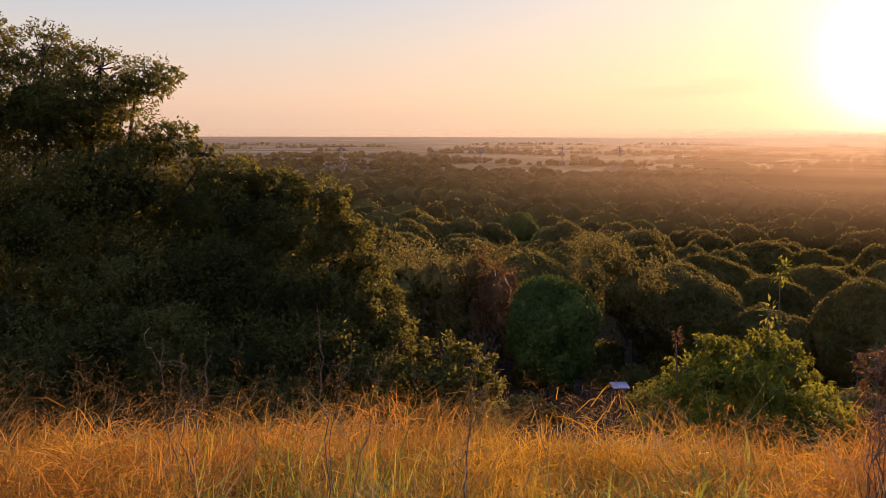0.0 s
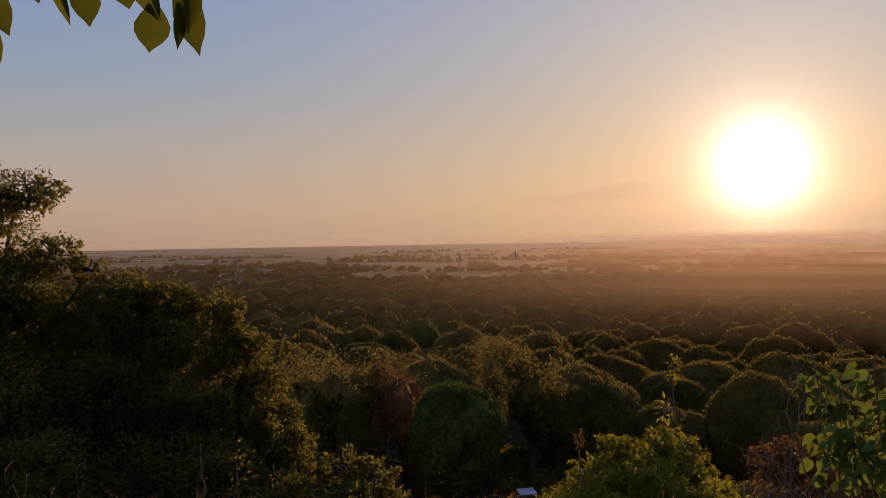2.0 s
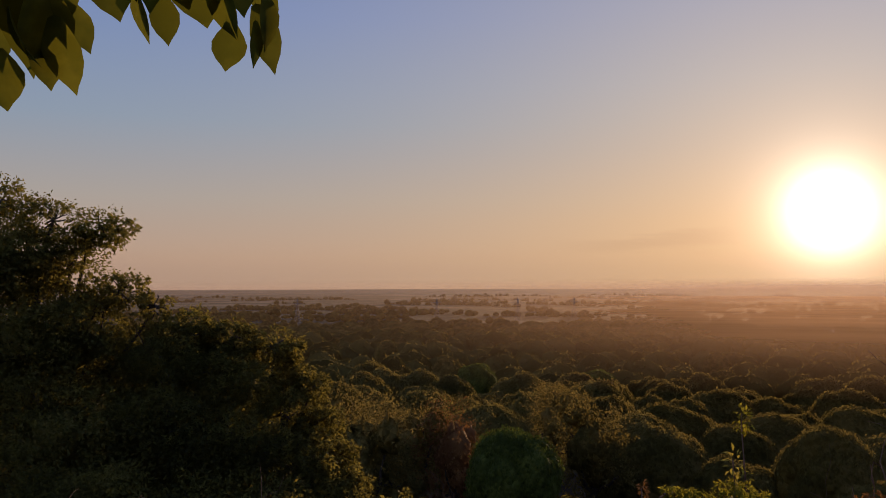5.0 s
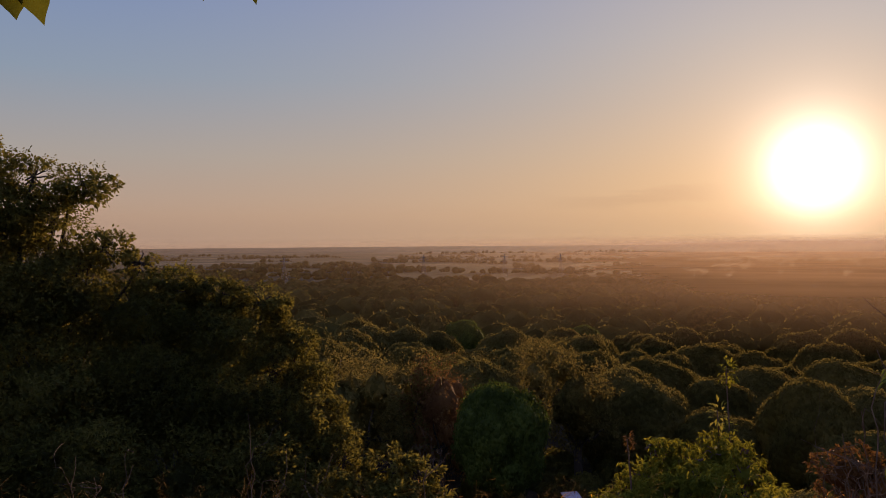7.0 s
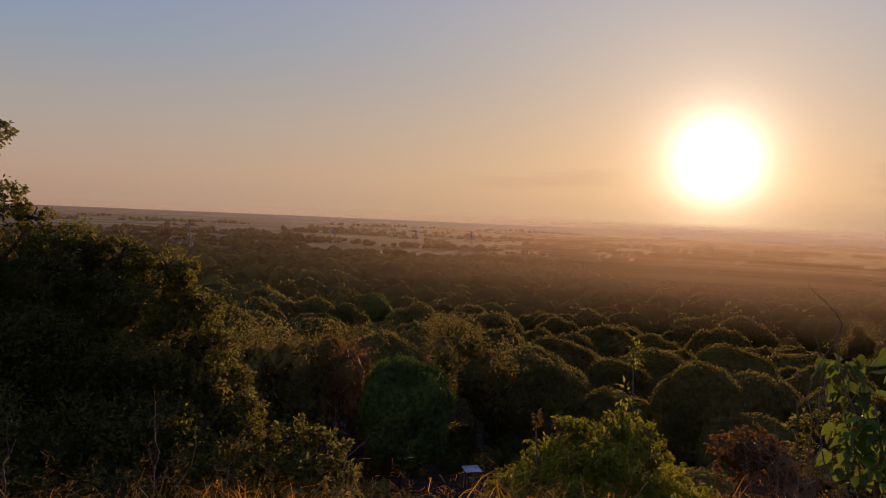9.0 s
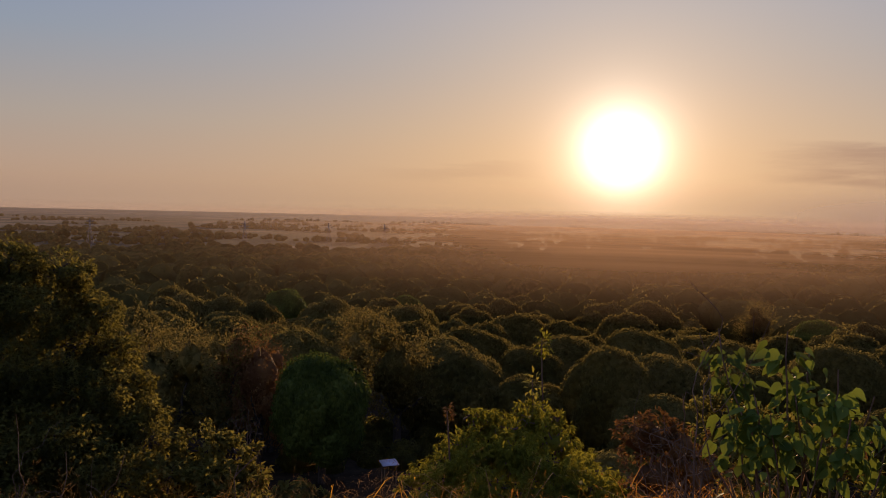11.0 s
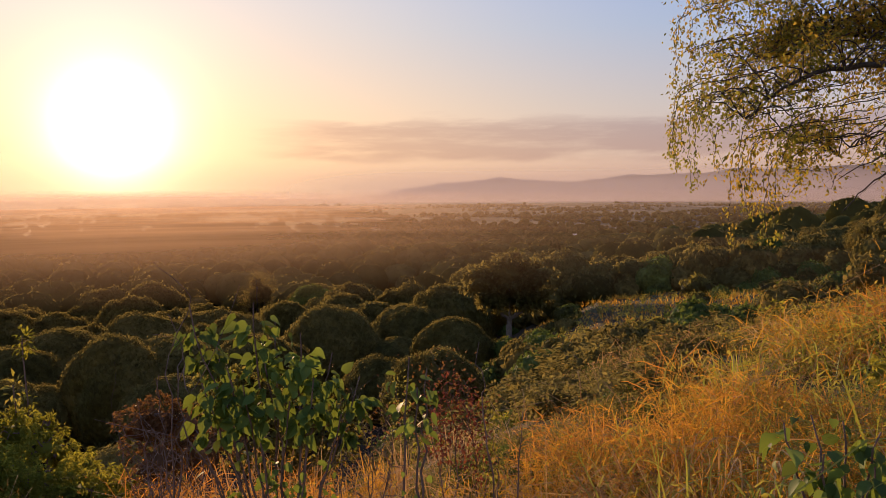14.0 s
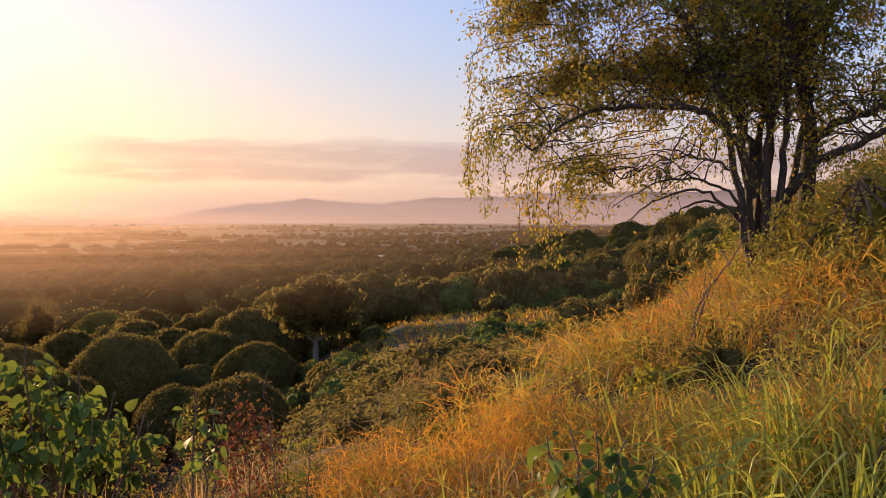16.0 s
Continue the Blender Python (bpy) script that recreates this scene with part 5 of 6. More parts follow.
def overhang():
    """The branch ends that hang into the view, from a small tree standing behind the walk."""
    g = np.random.default_rng(121)
    x, y, z = -1.9, -1.6, ground_at(math.degrees(math.atan2(-1.9, -1.6)), math.hypot(1.9, 1.6))[2]
    base = np.array([x, y, z])
    ob = thing("overhanging_tree", base, "small tree with a low branch of broad dark leaves", "tree")
    stand = np.array([-0.045, -0.155, 1.61])

    def W(az, el, r=2.0):
        """A place seen from where the walk pauses under the branch."""
        return stand + np.array(heading(az, el)) * r - base
    a1, a2, a3, a4 = W(-52, 34, 1.9), W(-30, 27.5), W(-22, 23), W(-14.4, 19.2)
    b2, b3 = W(-36, 24), W(-29.0, 17.5)
    part("trunk", tube(bend([(0, 0, -0.3), (0.05, 0.1, 1.4), (0.2, 0.5, 2.2), a1], 8, 0.01, g), [0.06, 0.05, 0.022], 8), BARK, ob)
    upper = part("branch", tube(bend([a1, a2, a3, a4], 8, 0.004, g), [0.018, 0.005], 6), BARK, ob)
    lower = part("branch", tube(bend([a1, b2, b3], 8, 0.004, g), [0.014, 0.005], 6), BARK, ob)

    def hang(az, el, az_tip, el_tip, wide, turn=0.0, off=0.0):
        """One leaf from its stalk end down to its tip."""
        p, q = W(az, el, 2.0 + off), W(az_tip, el_tip, 2.0 + off + g.normal(0, 0.03))
        d = q - p
        n = np.linalg.norm(d)
        face = np.array([turn * 1.3 + g.normal(0, 0.4), -1.0, 0.25 + g.normal(0, 0.3)])
        leaf = big_leaf(upper if az > -25 else lower, HANGS, p, d, face, n, g)
        leaf.matrix_basis = leaf.matrix_basis @ Matrix.Diagonal((wide / 0.46, 1, 1, 1))
    for row in [(-24.0, 21.0, -22.4, 16.7, 0.55, 0.3), (-21.7, 19.2, -21.0, 15.5, 0.56, -0.3), (-20.0, 19.0, -19.4, 15.6, 0.50, 0.5), (-19.0, 21.2, -18.6, 18.0, 0.58, -0.5),
                (-17.9, 21.4, -17.2, 16.8, 0.62, 0.1), (-15.2, 17.5, -15.6, 14.1, 0.60, 0.4), (-16.4, 20.4, -15.3, 16.2, 0.60, -0.2), (-13.6, 18.9, -12.0, 14.3, 0.46, 0.3),
                (-13.6, 17.8, -13.4, 14.5, 0.32, 0.7), (-13.7, 20.8, -12.3, 17.5, 0.55, -0.6), (-22.2, 22.5, -21.8, 18.2, 0.55, 0.2), (-15.2, 21.8, -14.3, 18.0, 0.6, 0.0),
                (-21.0, 22.8, -20.3, 17.6, 0.5, 0.8), (-17.0, 22.6, -16.4, 18.6, 0.55, -0.7), (-13.0, 19.6, -12.2, 16.0, 0.36, 0.9), (-23.4, 23.2, -23.4, 18.8, 0.5, -0.4),
                (-28.9, 20.2, -27.8, 12.6, 0.40, 0.2), (-26.6, 16.8, -25.4, 11.7, 0.42, -0.3), (-27.6, 18.7, -26.4, 12.6, 0.44, 0.4), (-25.9, 17.8, -24.3, 14.6, 0.52, -0.5),
                (-30.0, 14.4, -29.2, 10.3, 0.52, 0.2), (-28.6, 20.4, -26.8, 16.4, 0.6, 0.5), (-30.2, 19.4, -28.8, 14.8, 0.66, -0.1), (-27.3, 15.2, -26.6, 12.2, 0.5, 0.8),
                (-31.4, 17.5, -30.6, 11.5, 0.5, 0.3), (-32.2, 20.0, -31.0, 14.0, 0.55, -0.3), (-29.2, 17.0, -28.4, 13.2, 0.5, -0.8), (-26.8, 19.6, -25.8, 16.2, 0.5, 0.1)]:
        hang(*row, off=g.normal(0, 0.03))
    for i in range(26):                                # more of the same higher along the branches
        t = g.uniform(0, 1)
        a, e = (-28 + 13 * t, 26 - 3.0 * t) if i % 2 else (-40 + 8 * t, 25 - 3 * t)
        hang(a + g.normal(0, 0.8), e + g.normal(0.5, 0.6), a + g.normal(0.5, 0.8), e - g.uniform(3.2, 4.4), g.uniform(0.45, 0.6), g.normal(0, 0.5), g.normal(0, 0.06))
    return ob


overhang()

# ---------------------------------------------------------------- dead twigs, pylons, shed, farm roofs
def bare_shrub(az, r, tips, label, seed, rad=0.012, split=6, heads=0):
    g = np.random.default_rng(seed)
    x, y, z = ground_at(az, r)
    base = np.array([x, y, z])
    ob = thing("bare_shrub", base, label, "dry shrub")
    for a, e, d in tips:
        tip = spot(a, e, d) - base
        line = bend([(g.normal(0, 0.05), g.normal(0, 0.05), -0.1), tip * [0.4, 0.4, 0.55] + g.normal(0, 0.05, 3), tip], 8, 0.012, g)
        pieces = [tube(line, [rad, rad * 0.3], 5)]
        for i in range(split):
            c = line[int(g.integers(len(line) // 3, len(line) - 1))]
            q = 0.15 * np.linalg.norm(tip)
            pieces.append(tube(bend([c, c + g.normal(0, q * 0.3, 3) + [0, 0, q * 0.4], c + g.normal(0, q * 0.5, 3) + [0, 0, q * 0.7]], 4, 0.008, g), [rad * 0.45, rad * 0.15], 4))
        part("stem", join(pieces), TWIG, ob)
        if heads:
            P = tip + g.normal(0, 0.09, (heads, 3)) - [0, 0, 0.05]
            tagged(part("seed_head", leaves(P, g.normal(0, 0.6, P.shape), g.normal(0, 1, P.shape), 0.024 * g.uniform(0.6, 1.3, heads), 0.013), RUSSET, ob), kind="stuff")
    return ob


bare_shrub(-13, 3.2, [(-14.6, -13.0, 3.1), (-11.9, -15.5, 3.2), (-8.5, -16, 3.3)], "tall dry bare weed stalk in the grass", 131, 0.004, 3)
bare_shrub(-24, 4.2, [(-25.6, -14.5, 4.2), (-24.5, -16, 4.1), (-22, -15.5, 4.3)], "dry brown weed stalks", 132, 0.005, 4)
bare_shrub(29.8, 3.7, [(29.5, -8.0, 3.7), (30.2, -10.0, 3.7), (28.6, -12, 3.7), (27.5, -13.5, 3.8)], "thin bare twigs beside the broad-leaved shrub", 133, 0.006, 5)
bare_shrub(28.4, 4.3, [(26.4, -16.4, 4.4), (27.6, -14.6, 4.4), (29.0, -15.0, 4.2), (30.4, -16.2, 4.3), (28.0, -17.6, 4.1), (31.6, -17.2, 4.2)], "tangle of thin grey bare twigs in the grass", 139, 0.0045, 12)
bare_shrub(43.4, 4.1, [(40.6, -14.8, 4.2), (42.0, -14.0, 4.2), (43.6, -14.6, 4.1), (44.8, -15.4, 4.1), (42.6, -16.6, 4.0)], "tangle of thin reddish bare twigs in the grass", 140, 0.004, 12, 26)
bare_shrub(-0.4, 36, [(-1.2, -14.6, 36), (-0.3, -14.2, 36), (0.5, -15, 36), (0.0, -15.4, 36)], "leafless pink-grey shrub at the clearing", 134, 0.028, 9)
bare_shrub(49.3, 3.0, [(49.5, -10.4, 2.95), (52.5, -14.5, 3.0)], "two thin leaning dry stalks", 135, 0.005, 0)
bare_shrub(47.8, 4.6, [(46.5, -13.0, 4.6), (47.8, -12.4, 4.6), (49.0, -13.2, 4.6), (48.4, -14.4, 4.5)], "reddish dry weed with seed heads", 136, 0.003, 6, 46)
bare_shrub(79.0, 8.0, [(83.6, -1.2, 9.2), (82.0, -3.6, 8.8)], "broken dead branch leaning in the grass", 137, 0.016, 4)
bare_shrub(-1.2, 3.6, [(-1.4, -17.2, 3.6)], "dry dock stalk with a brown head", 138, 0.006, 7)


def pylon(az, r, label):
    """Lattice transmission tower: four tapering legs, cross bracing and three pairs of arms."""
    x, y, z = ground_at(az, r)
    ob = thing("pylon", (x, y, z), label, "pylon", "pylons on the plain", turn=-az + 20)
    H, b, t = 23.0, 2.6, 0.55
    for sx in (-1, 1):
        for sy in (-1, 1):
            part("leg", tube([(sx * b, sy * b, -0.3), (sx * t, sy * t, H * 0.72), (sx * 0.15, sy * 0.15, H)], [0.13, 0.09], 4), STEEL, ob)
    br = []
    lev = np.linspace(0, 0.95, 9)
    w = lambda q: np.interp(q * H, [0, H * 0.72, H], [b, t, 0.15])
    for q0, q1 in zip(lev[:-1], lev[1:]):
        a, c = w(q0), w(q1)
        for sgn in (-1, 1):
            br += [tube([(-a, sgn * a, q0 * H), (c, sgn * c, q1 * H)], [0.055], 3), tube([(a, sgn * a, q0 * H), (-c, sgn * c, q1 * H)], [0.055], 3),
                   tube([(sgn * a, -a, q0 * H), (sgn * c, c, q1 * H)], [0.055], 3)]
    part("bracing", join(br), STEEL, ob)
    for q, ln in [(0.70, 3.6), (0.80, 4.2), (0.90, 3.2)]:
        part("cross_arm", join([tube([(-ln, 0, q * H), (ln, 0, q * H)], [0.14], 4), tube([(-ln, 0, q * H), (0, 0, q * H + 1.1), (ln, 0, q * H)], [0.055], 3)]), STEEL, ob)
    return ob


for az, r in [(-10.7, 720), (-0.64, 735), (5.26, 745), (9.3, 770)]:
    pylon(az, r, "steel lattice transmission tower standing in fields")


def box(c, s):
    c, s = np.asarray(c, float), np.asarray(s, float) / 2
    V = np.array([[i, j, k] for i in (-1, 1) for j in (-1, 1) for k in (-1, 1)]) * s + c
    q = np.array([(0, 1, 3, 2), (4, 6, 7, 5), (0, 4, 5, 1), (2, 3, 7, 6), (0, 2, 6, 4), (1, 5, 7, 3)])
    return V, np.concatenate([q[:, [0, 1, 2]], q[:, [0, 2, 3]]])


def house(az, r, size, roof_mat, label, turn=0, name="farm_house"):
    """A low building: four walls, gabled roof with eaves, door and windows."""
    x, y, z = ground_at(az, r)
    ob = thing(name, (x, y, z), label, "house", turn=turn)
    w, d, h = size
    for sgn in (-1, 1):
        part("wall", box((0, sgn * (d / 2 - 0.1), h / 2 - 0.15), (w, 0.2, h + 0.3)), WALLGREY, ob)
        part("wall", box((sgn * (w / 2 - 0.1), 0, h / 2 - 0.15), (0.2, d - 0.4, h + 0.3)), WALLGREY, ob)
    rise, ov = d * 0.2, 0.5
    for sgn in (-1, 1):
        V = np.array([(-w / 2 - ov, sgn * (d / 2 + ov), h - 0.15), (w / 2 + ov, sgn * (d / 2 + ov), h - 0.15), (w / 2 + ov, 0, h + rise), (-w / 2 - ov, 0, h + rise)], float)
        V = np.concatenate([V, V + [0, 0, 0.1]])
        q = np.array([(0, 1, 2, 3), (7, 6, 5, 4), (0, 4, 5, 1), (1, 5, 6, 2), (2, 6, 7, 3), (3, 7, 4, 0)])
        part("roof", (V, np.concatenate([q[:, [0, 1, 2]], q[:, [0, 2, 3]]])), roof_mat, ob)
    part("door", box((0, -d / 2 - 0.02, 1.0), (1.0, 0.06, 2.0)), DARKWOOD, ob)
    for u in (-w * 0.3, w * 0.3):
        part("window", box((u, -d / 2 - 0.02, 1.5), (1.2, 0.06, 1.0)), DARKWOOD, ob)
    return ob


house(57.7, 475, (22, 9, 3.6), TINROOF, "long low farm shed with a pale tin roof", -30)
house(60.0, 470, (9, 7, 3.2), TINROOF, "small farm house with a pale roof", -40)
house(36.5, 520, (10, 7, 3.4), TINROOF, "small white farm house in the haze", -10)
house(26, 480, (9, 7, 3.2), TINROOF, "small farm house with a tin roof among trees", 15)


def shed():
    """A little open shelter in the valley: four posts and a pale blue sheet roof."""
    x, y, z = ground_at(9.9, 44)
    ob = thing("shelter", (x, y, z), "small shelter with a pale blue sheet roof", "shelter", turn=8)
    for sx in (-0.34, 0.34):
        for sy in (-0.28, 0.28):
            part("post", tube([(sx, sy, -0.3), (sx, sy, 1.05 + sy * 0.15)], [0.035], 6), DARKWOOD, ob)
    V = np.array([(-0.48, -0.4, 0.99), (0.48, -0.4, 0.99), (0.48, 0.4, 1.08), (-0.48, 0.4, 1.08)], float)
    V = np.concatenate([V, V + [0, 0, 0.05]])
    q = np.array([(3, 2, 1, 0), (4, 5, 6, 7), (0, 1, 5, 4), (1, 2, 6, 5), (2, 3, 7, 6), (3, 0, 4, 7)])
    part("roof", (V, np.concatenate([q[:, [0, 1, 2]], q[:, [0, 2, 3]]])), ROOFBLUE, ob, "pale blue sheet")
    return ob


shed()


# ---------------------------------------------------------------- grass
def blades(P, L, W, lean, g, bow=0.55, a=None):
    """Curved tapering blades, five triangles each; a: the way each one leans."""
    k = len(P)
    a = g.uniform(0, 2 * np.pi, k) if a is None else a
    H = np.stack([np.cos(a), np.sin(a), np.zeros(k)], -1)
    S = np.stack([-np.sin(a), np.cos(a), np.zeros(k)], -1)
    L, W = L[:, None], W[:, None]
    ln = (lean * g.uniform(0.2, 1.3, k))[:, None]
    Z = np.array([0, 0, 1.0])
    p1 = P + Z * L * (0.46 - 0.06 * ln) + H * L * ln * 0.36
    p2 = P + Z * L * (0.82 - 0.22 * ln) + H * L * ln * 0.75
    p3 = P + Z * L * (1.0 - bow * ln) + H * L * ln * 1.35
    V = np.stack([P - S * W / 2, P + S * W / 2, p1 - S * W / 2, p1 + S * W / 2, p2 - S * W / 3, p2 + S * W / 3, p3], 1).reshape(-1, 3)
    b = np.arange(k)[:, None] * 7
    F = np.concatenate([b + f for f in ([0, 1, 3], [0, 3, 2], [2, 3, 5], [2, 5, 4], [4, 5, 6])])
    return V, F


def scatter(count, r0, r1, a0, a1, g, keep=None):
    """Random places on the hillside between two distances and headings."""
    r = np.sqrt(g.uniform(r0 ** 2, r1 ** 2, count))
    a = np.radians(g.uniform(a0, a1, count))
    x, y = r * np.sin(a), r * np.cos(a)
    if keep is not None:
        ok = keep(x, y, r, np.degrees(a))
        x, y = x[ok], y[ok]
    return np.stack([x, y, land(x, y) - 0.02], -1)


def patchy(x, y, f, off):
    return np.sin(x * f + off) * np.sin(y * f * 1.2 + off * 2) + 0.6 * np.sin(x * f * 2.3 - y * f * 1.7 + off * 3)


def on_slope(x, y, r, a):
    ok = (r < 8.2 + 1.5 * np.sin(a * 0.2)) | (a > 62 - 0.3 * np.minimum(r, 20))
    ok = ok & ((patchy(x, y, 1.0, 7.7) > -0.38) | (r > 16) | (r < 2.2) | (a < 40))    # hollows between the clumps
    return ok & ~((a > 66.5) & (a < 79.5) & (r < 3.35))      # a broad-leaved plant fills this spot


def golden(x, y):
    """False on the shoulder of the slope, where dark scrub and withered weeds take over from the grass."""
    r, a = np.hypot(x, y), np.degrees(np.arctan2(x, y))
    return ~((a > 46) & (a < 71) & (r > 4.9 + 0.14 * np.maximum(a - 54, 0)) & (r < 42))


def meadow(name, mat, rows, label, seed, keep=None):
    """Grass in tufts. rows: tufts, nearest, farthest, headings from and to, length, width, lean, blades in a tuft."""
    g = np.random.default_rng(seed)
    out = []
    for cnt, r0, r1, a0, a1, ln, wd, lean, per in rows:
        C = scatter(cnt, r0, r1, a0, a1, g, lambda x, y, r, a: on_slope(x, y, r, a) & (keep(x, y) if keep else True))
        k = len(C)
        tall = np.clip(1 + 0.4 * patchy(C[:, 0], C[:, 1], 1.1, seed) + g.normal(0, 0.2, k), 0.45, 1.7)
        q = np.repeat(np.arange(k), per)
        wide = 0.05 + 0.004 * r1
        P = C[q] + g.normal(0, 1, (len(q), 3)) * [wide, wide, 0.0]
        out.append(blades(P, ln * g.uniform(0.4, 1.2, len(q)) * tall[q], wd * g.uniform(0.5, 1.4, len(q)), lean * np.repeat(g.uniform(0.5, 1.5, k), per), g))
    ob = new(name, mesh(name, *join(out), mat))
    return tagged(ob, label, "grass", kind="stuff")


def tussocks(name, mat, rows, label, seed, keep=None):
    """Grass in mounded clumps whose blades arch outwards. rows: clumps, nearest, farthest, headings from and to, length, width, blades in a clump."""
    g = np.random.default_rng(seed)
    out = []
    for cnt, r0, r1, a0, a1, ln, wd, per in rows:
        C = scatter(cnt, r0, r1, a0, a1, g, lambda x, y, r, a: on_slope(x, y, r, a) & (keep(x, y) if keep else True))
        k = len(C)
        big = np.clip(g.lognormal(0, 0.3, k), 0.5, 1.7)
        q = np.repeat(np.arange(k), per)
        a = g.uniform(0, 2 * np.pi, len(q)) + np.repeat(g.uniform(0, 6.28, k), per)
        off = np.abs(g.normal(0, 0.09, len(q))) * big[q]
        P = C[q] + np.stack([np.cos(a) * off, np.sin(a) * off, 0 * a], -1)
        tilt = np.clip(g.beta(2.2, 1.8, len(q)) * 1.4, 0.1, 1.25)
        out.append(blades(P, ln * big[q] * g.uniform(0.45, 1.1, len(q)), wd * g.uniform(0.7, 2.0, len(q)), tilt, g, 0.62, a + g.normal(0, 0.5, len(q))))
    ob = new(name, mesh(name, *join(out), mat))
    return tagged(ob, label, "grass", kind="stuff")


def tangle(name, mat, rows, label, seed, keep=None):
    """Tousled mounds of fine dry stems that lie every way, set with tiny seeds.
    rows: mounds, nearest, farthest, headings from and to, mound radius, stem length, stem width, stems in a mound."""
    g = np.random.default_rng(seed)
    out = []
    for cnt, r0, r1, a0, a1, rad, ln, wd, per in rows:
        C = scatter(cnt, r0, r1, a0, a1, g, lambda x, y, r, a: on_slope(x, y, r, a) & (keep(x, y) if keep else True))
        k = len(C)
        R = rad * np.clip(g.lognormal(0, 0.35, k), 0.5, 1.9)
        H = R * g.uniform(0.7, 1.3, k)
        q = np.repeat(np.arange(k), per)
        d = unit(g.normal(size=(len(q), 3)) * [1, 1, 0.9] + [0, 0, 0.35])
        d[:, 2] = np.abs(d[:, 2])
        P = C[q] + d * np.stack([R[q], R[q], H[q]], -1) * g.uniform(0.55, 1.08, (len(q), 1))
        A = unit(np.cross(d, g.normal(size=d.shape)) + d * 0.55 + [0, 0, 0.25])
        L = (ln * g.uniform(0.4, 1.2, len(q)))[:, None]
        S = unit(np.cross(A, g.normal(size=A.shape))) * wd * 0.75
        p1 = P + A * L * 0.55
        p2 = P + A * L + np.array([0, 0, -0.22]) * L
        V = np.stack([P - S, P + S, p1 - S * 0.8, p1 + S * 0.8, p2], 1).reshape(-1, 3)
        b = np.arange(len(q))[:, None] * 5
        out.append((V, np.concatenate([b + [0, 1, 3], b + [0, 3, 2], b + [2, 3, 4]])))
        far = g.random(len(q)) < 0.8
        e = p2[far] + g.normal(0, 0.02, (far.sum(), 3))
        sz = wd * g.uniform(2.5, 8.0, len(e)) * g.uniform(0.4, 1.0, len(e))
        out.append(leaves(e, g.normal(size=e.shape), g.normal(size=e.shape), sz, sz * 0.6))
    ob = new(name, mesh(name, *join(out), mat))
    return tagged(ob, label, "grass", kind="stuff")


def long_grass_clump(az, r, count, length, wide, way, mat, label, seed):
    """One clump of long strap-like blades that arch over and fall to one side."""
    g = np.random.default_rng(seed)
    x, y, z = ground_at(az, r)
    ob = thing("long_grass_clump", (x, y, z), label, "grass", "clumps of long grass")
    for i in range(count):
        a = radians(90 - way) + g.normal(0, 0.9)
        h = np.array([math.cos(a), math.sin(a), 0])
        foot = g.normal(0, 0.07, 3) * [1, 1, 0]
        L, t = length * g.uniform(0.55, 1.1), g.uniform(0.25, 0.85)
        line = bend([foot - [0, 0, 0.03], foot + h * L * 0.18 * t + [0, 0, L * 0.42], foot + h * L * 0.48 * t + [0, 0, L * (0.78 - 0.12 * t)], foot + h * L * (0.5 + 0.45 * t) + [0, 0, L * (0.86 - 0.62 * t)]], 4)
        k = len(line)
        side = np.array([-h[1], h[0], 0]) + g.normal(0, 0.35, 3)
        w = wide * g.uniform(0.6, 1.2) * np.interp(np.linspace(0, 1, k), [0, 0.3, 0.7, 1], [0.6, 1.0, 0.8, 0.03])
        S = unit(np.cross(np.gradient(line, axis=0), np.cross(side, np.gradient(line, axis=0)))) * w[:, None] / 2
        keel = line - np.cross(unit(S), unit(np.gradient(line, axis=0))) * w[:, None] * 0.18
        V = np.concatenate([line - S, keel, line + S])
        j = np.arange(k - 1)[:, None]
        q = np.concatenate([j + [0, 1, k + 1, k], j + [k, k + 1, 2 * k + 1, 2 * k]])
        part("blade", (V, np.concatenate([q[:, [0, 1, 2]], q[:, [0, 2, 3]]])), mat, ob, smooth=True)
    return ob


def plumes(name, mat, rows, label, seed, keep=None):
    """Fine stalks that carry loose feathery seed heads."""
    g = np.random.default_rng(seed)
    out = []
    for cnt, r0, r1, a0, a1, ln, wd in rows:
        P = scatter(cnt, r0, r1, a0, a1, g, lambda x, y, r, a: on_slope(x, y, r, a) & (keep(x, y) if keep else True))
        k = len(P)
        L = ln * g.uniform(0.65, 1.25, k)
        a = g.uniform(0, 2 * np.pi, k)
        lean = g.uniform(0.1, 0.95, k)
        D = np.stack([np.cos(a) * lean, np.sin(a) * lean, np.ones(k)], -1)
        tip = P + D * L[:, None]
        S = np.stack([-np.sin(a), np.cos(a), 0 * a], -1) * wd
        V = np.stack([P - S, P + S, tip], 1).reshape(-1, 3)
        out.append((V, np.arange(3 * k).reshape(-1, 3)))
        q = 12
        t = g.uniform(0.62, 1.0, (k, q, 1))
        c = P[:, None] + D[:, None] * L[:, None, None] * t
        d = g.normal(0, 1, (k, q, 3)) * [1, 1, 0.6] + [0, 0, 0.7]
        e = c + d * (0.11 * L)[:, None, None] * (1.25 - t)[:, :, :] * 1.2
        s = unit(np.cross(d, g.normal(size=(k, q, 3)))) * wd * 0.8
        V = np.stack([c, e - s, e + s], 2).reshape(-1, 3)
        out.append((V, np.arange(3 * k * q).reshape(-1, 3)))
    ob = new(name, mesh(name, *join(out), mat))
    return tagged(ob, label, "grass", kind="stuff")


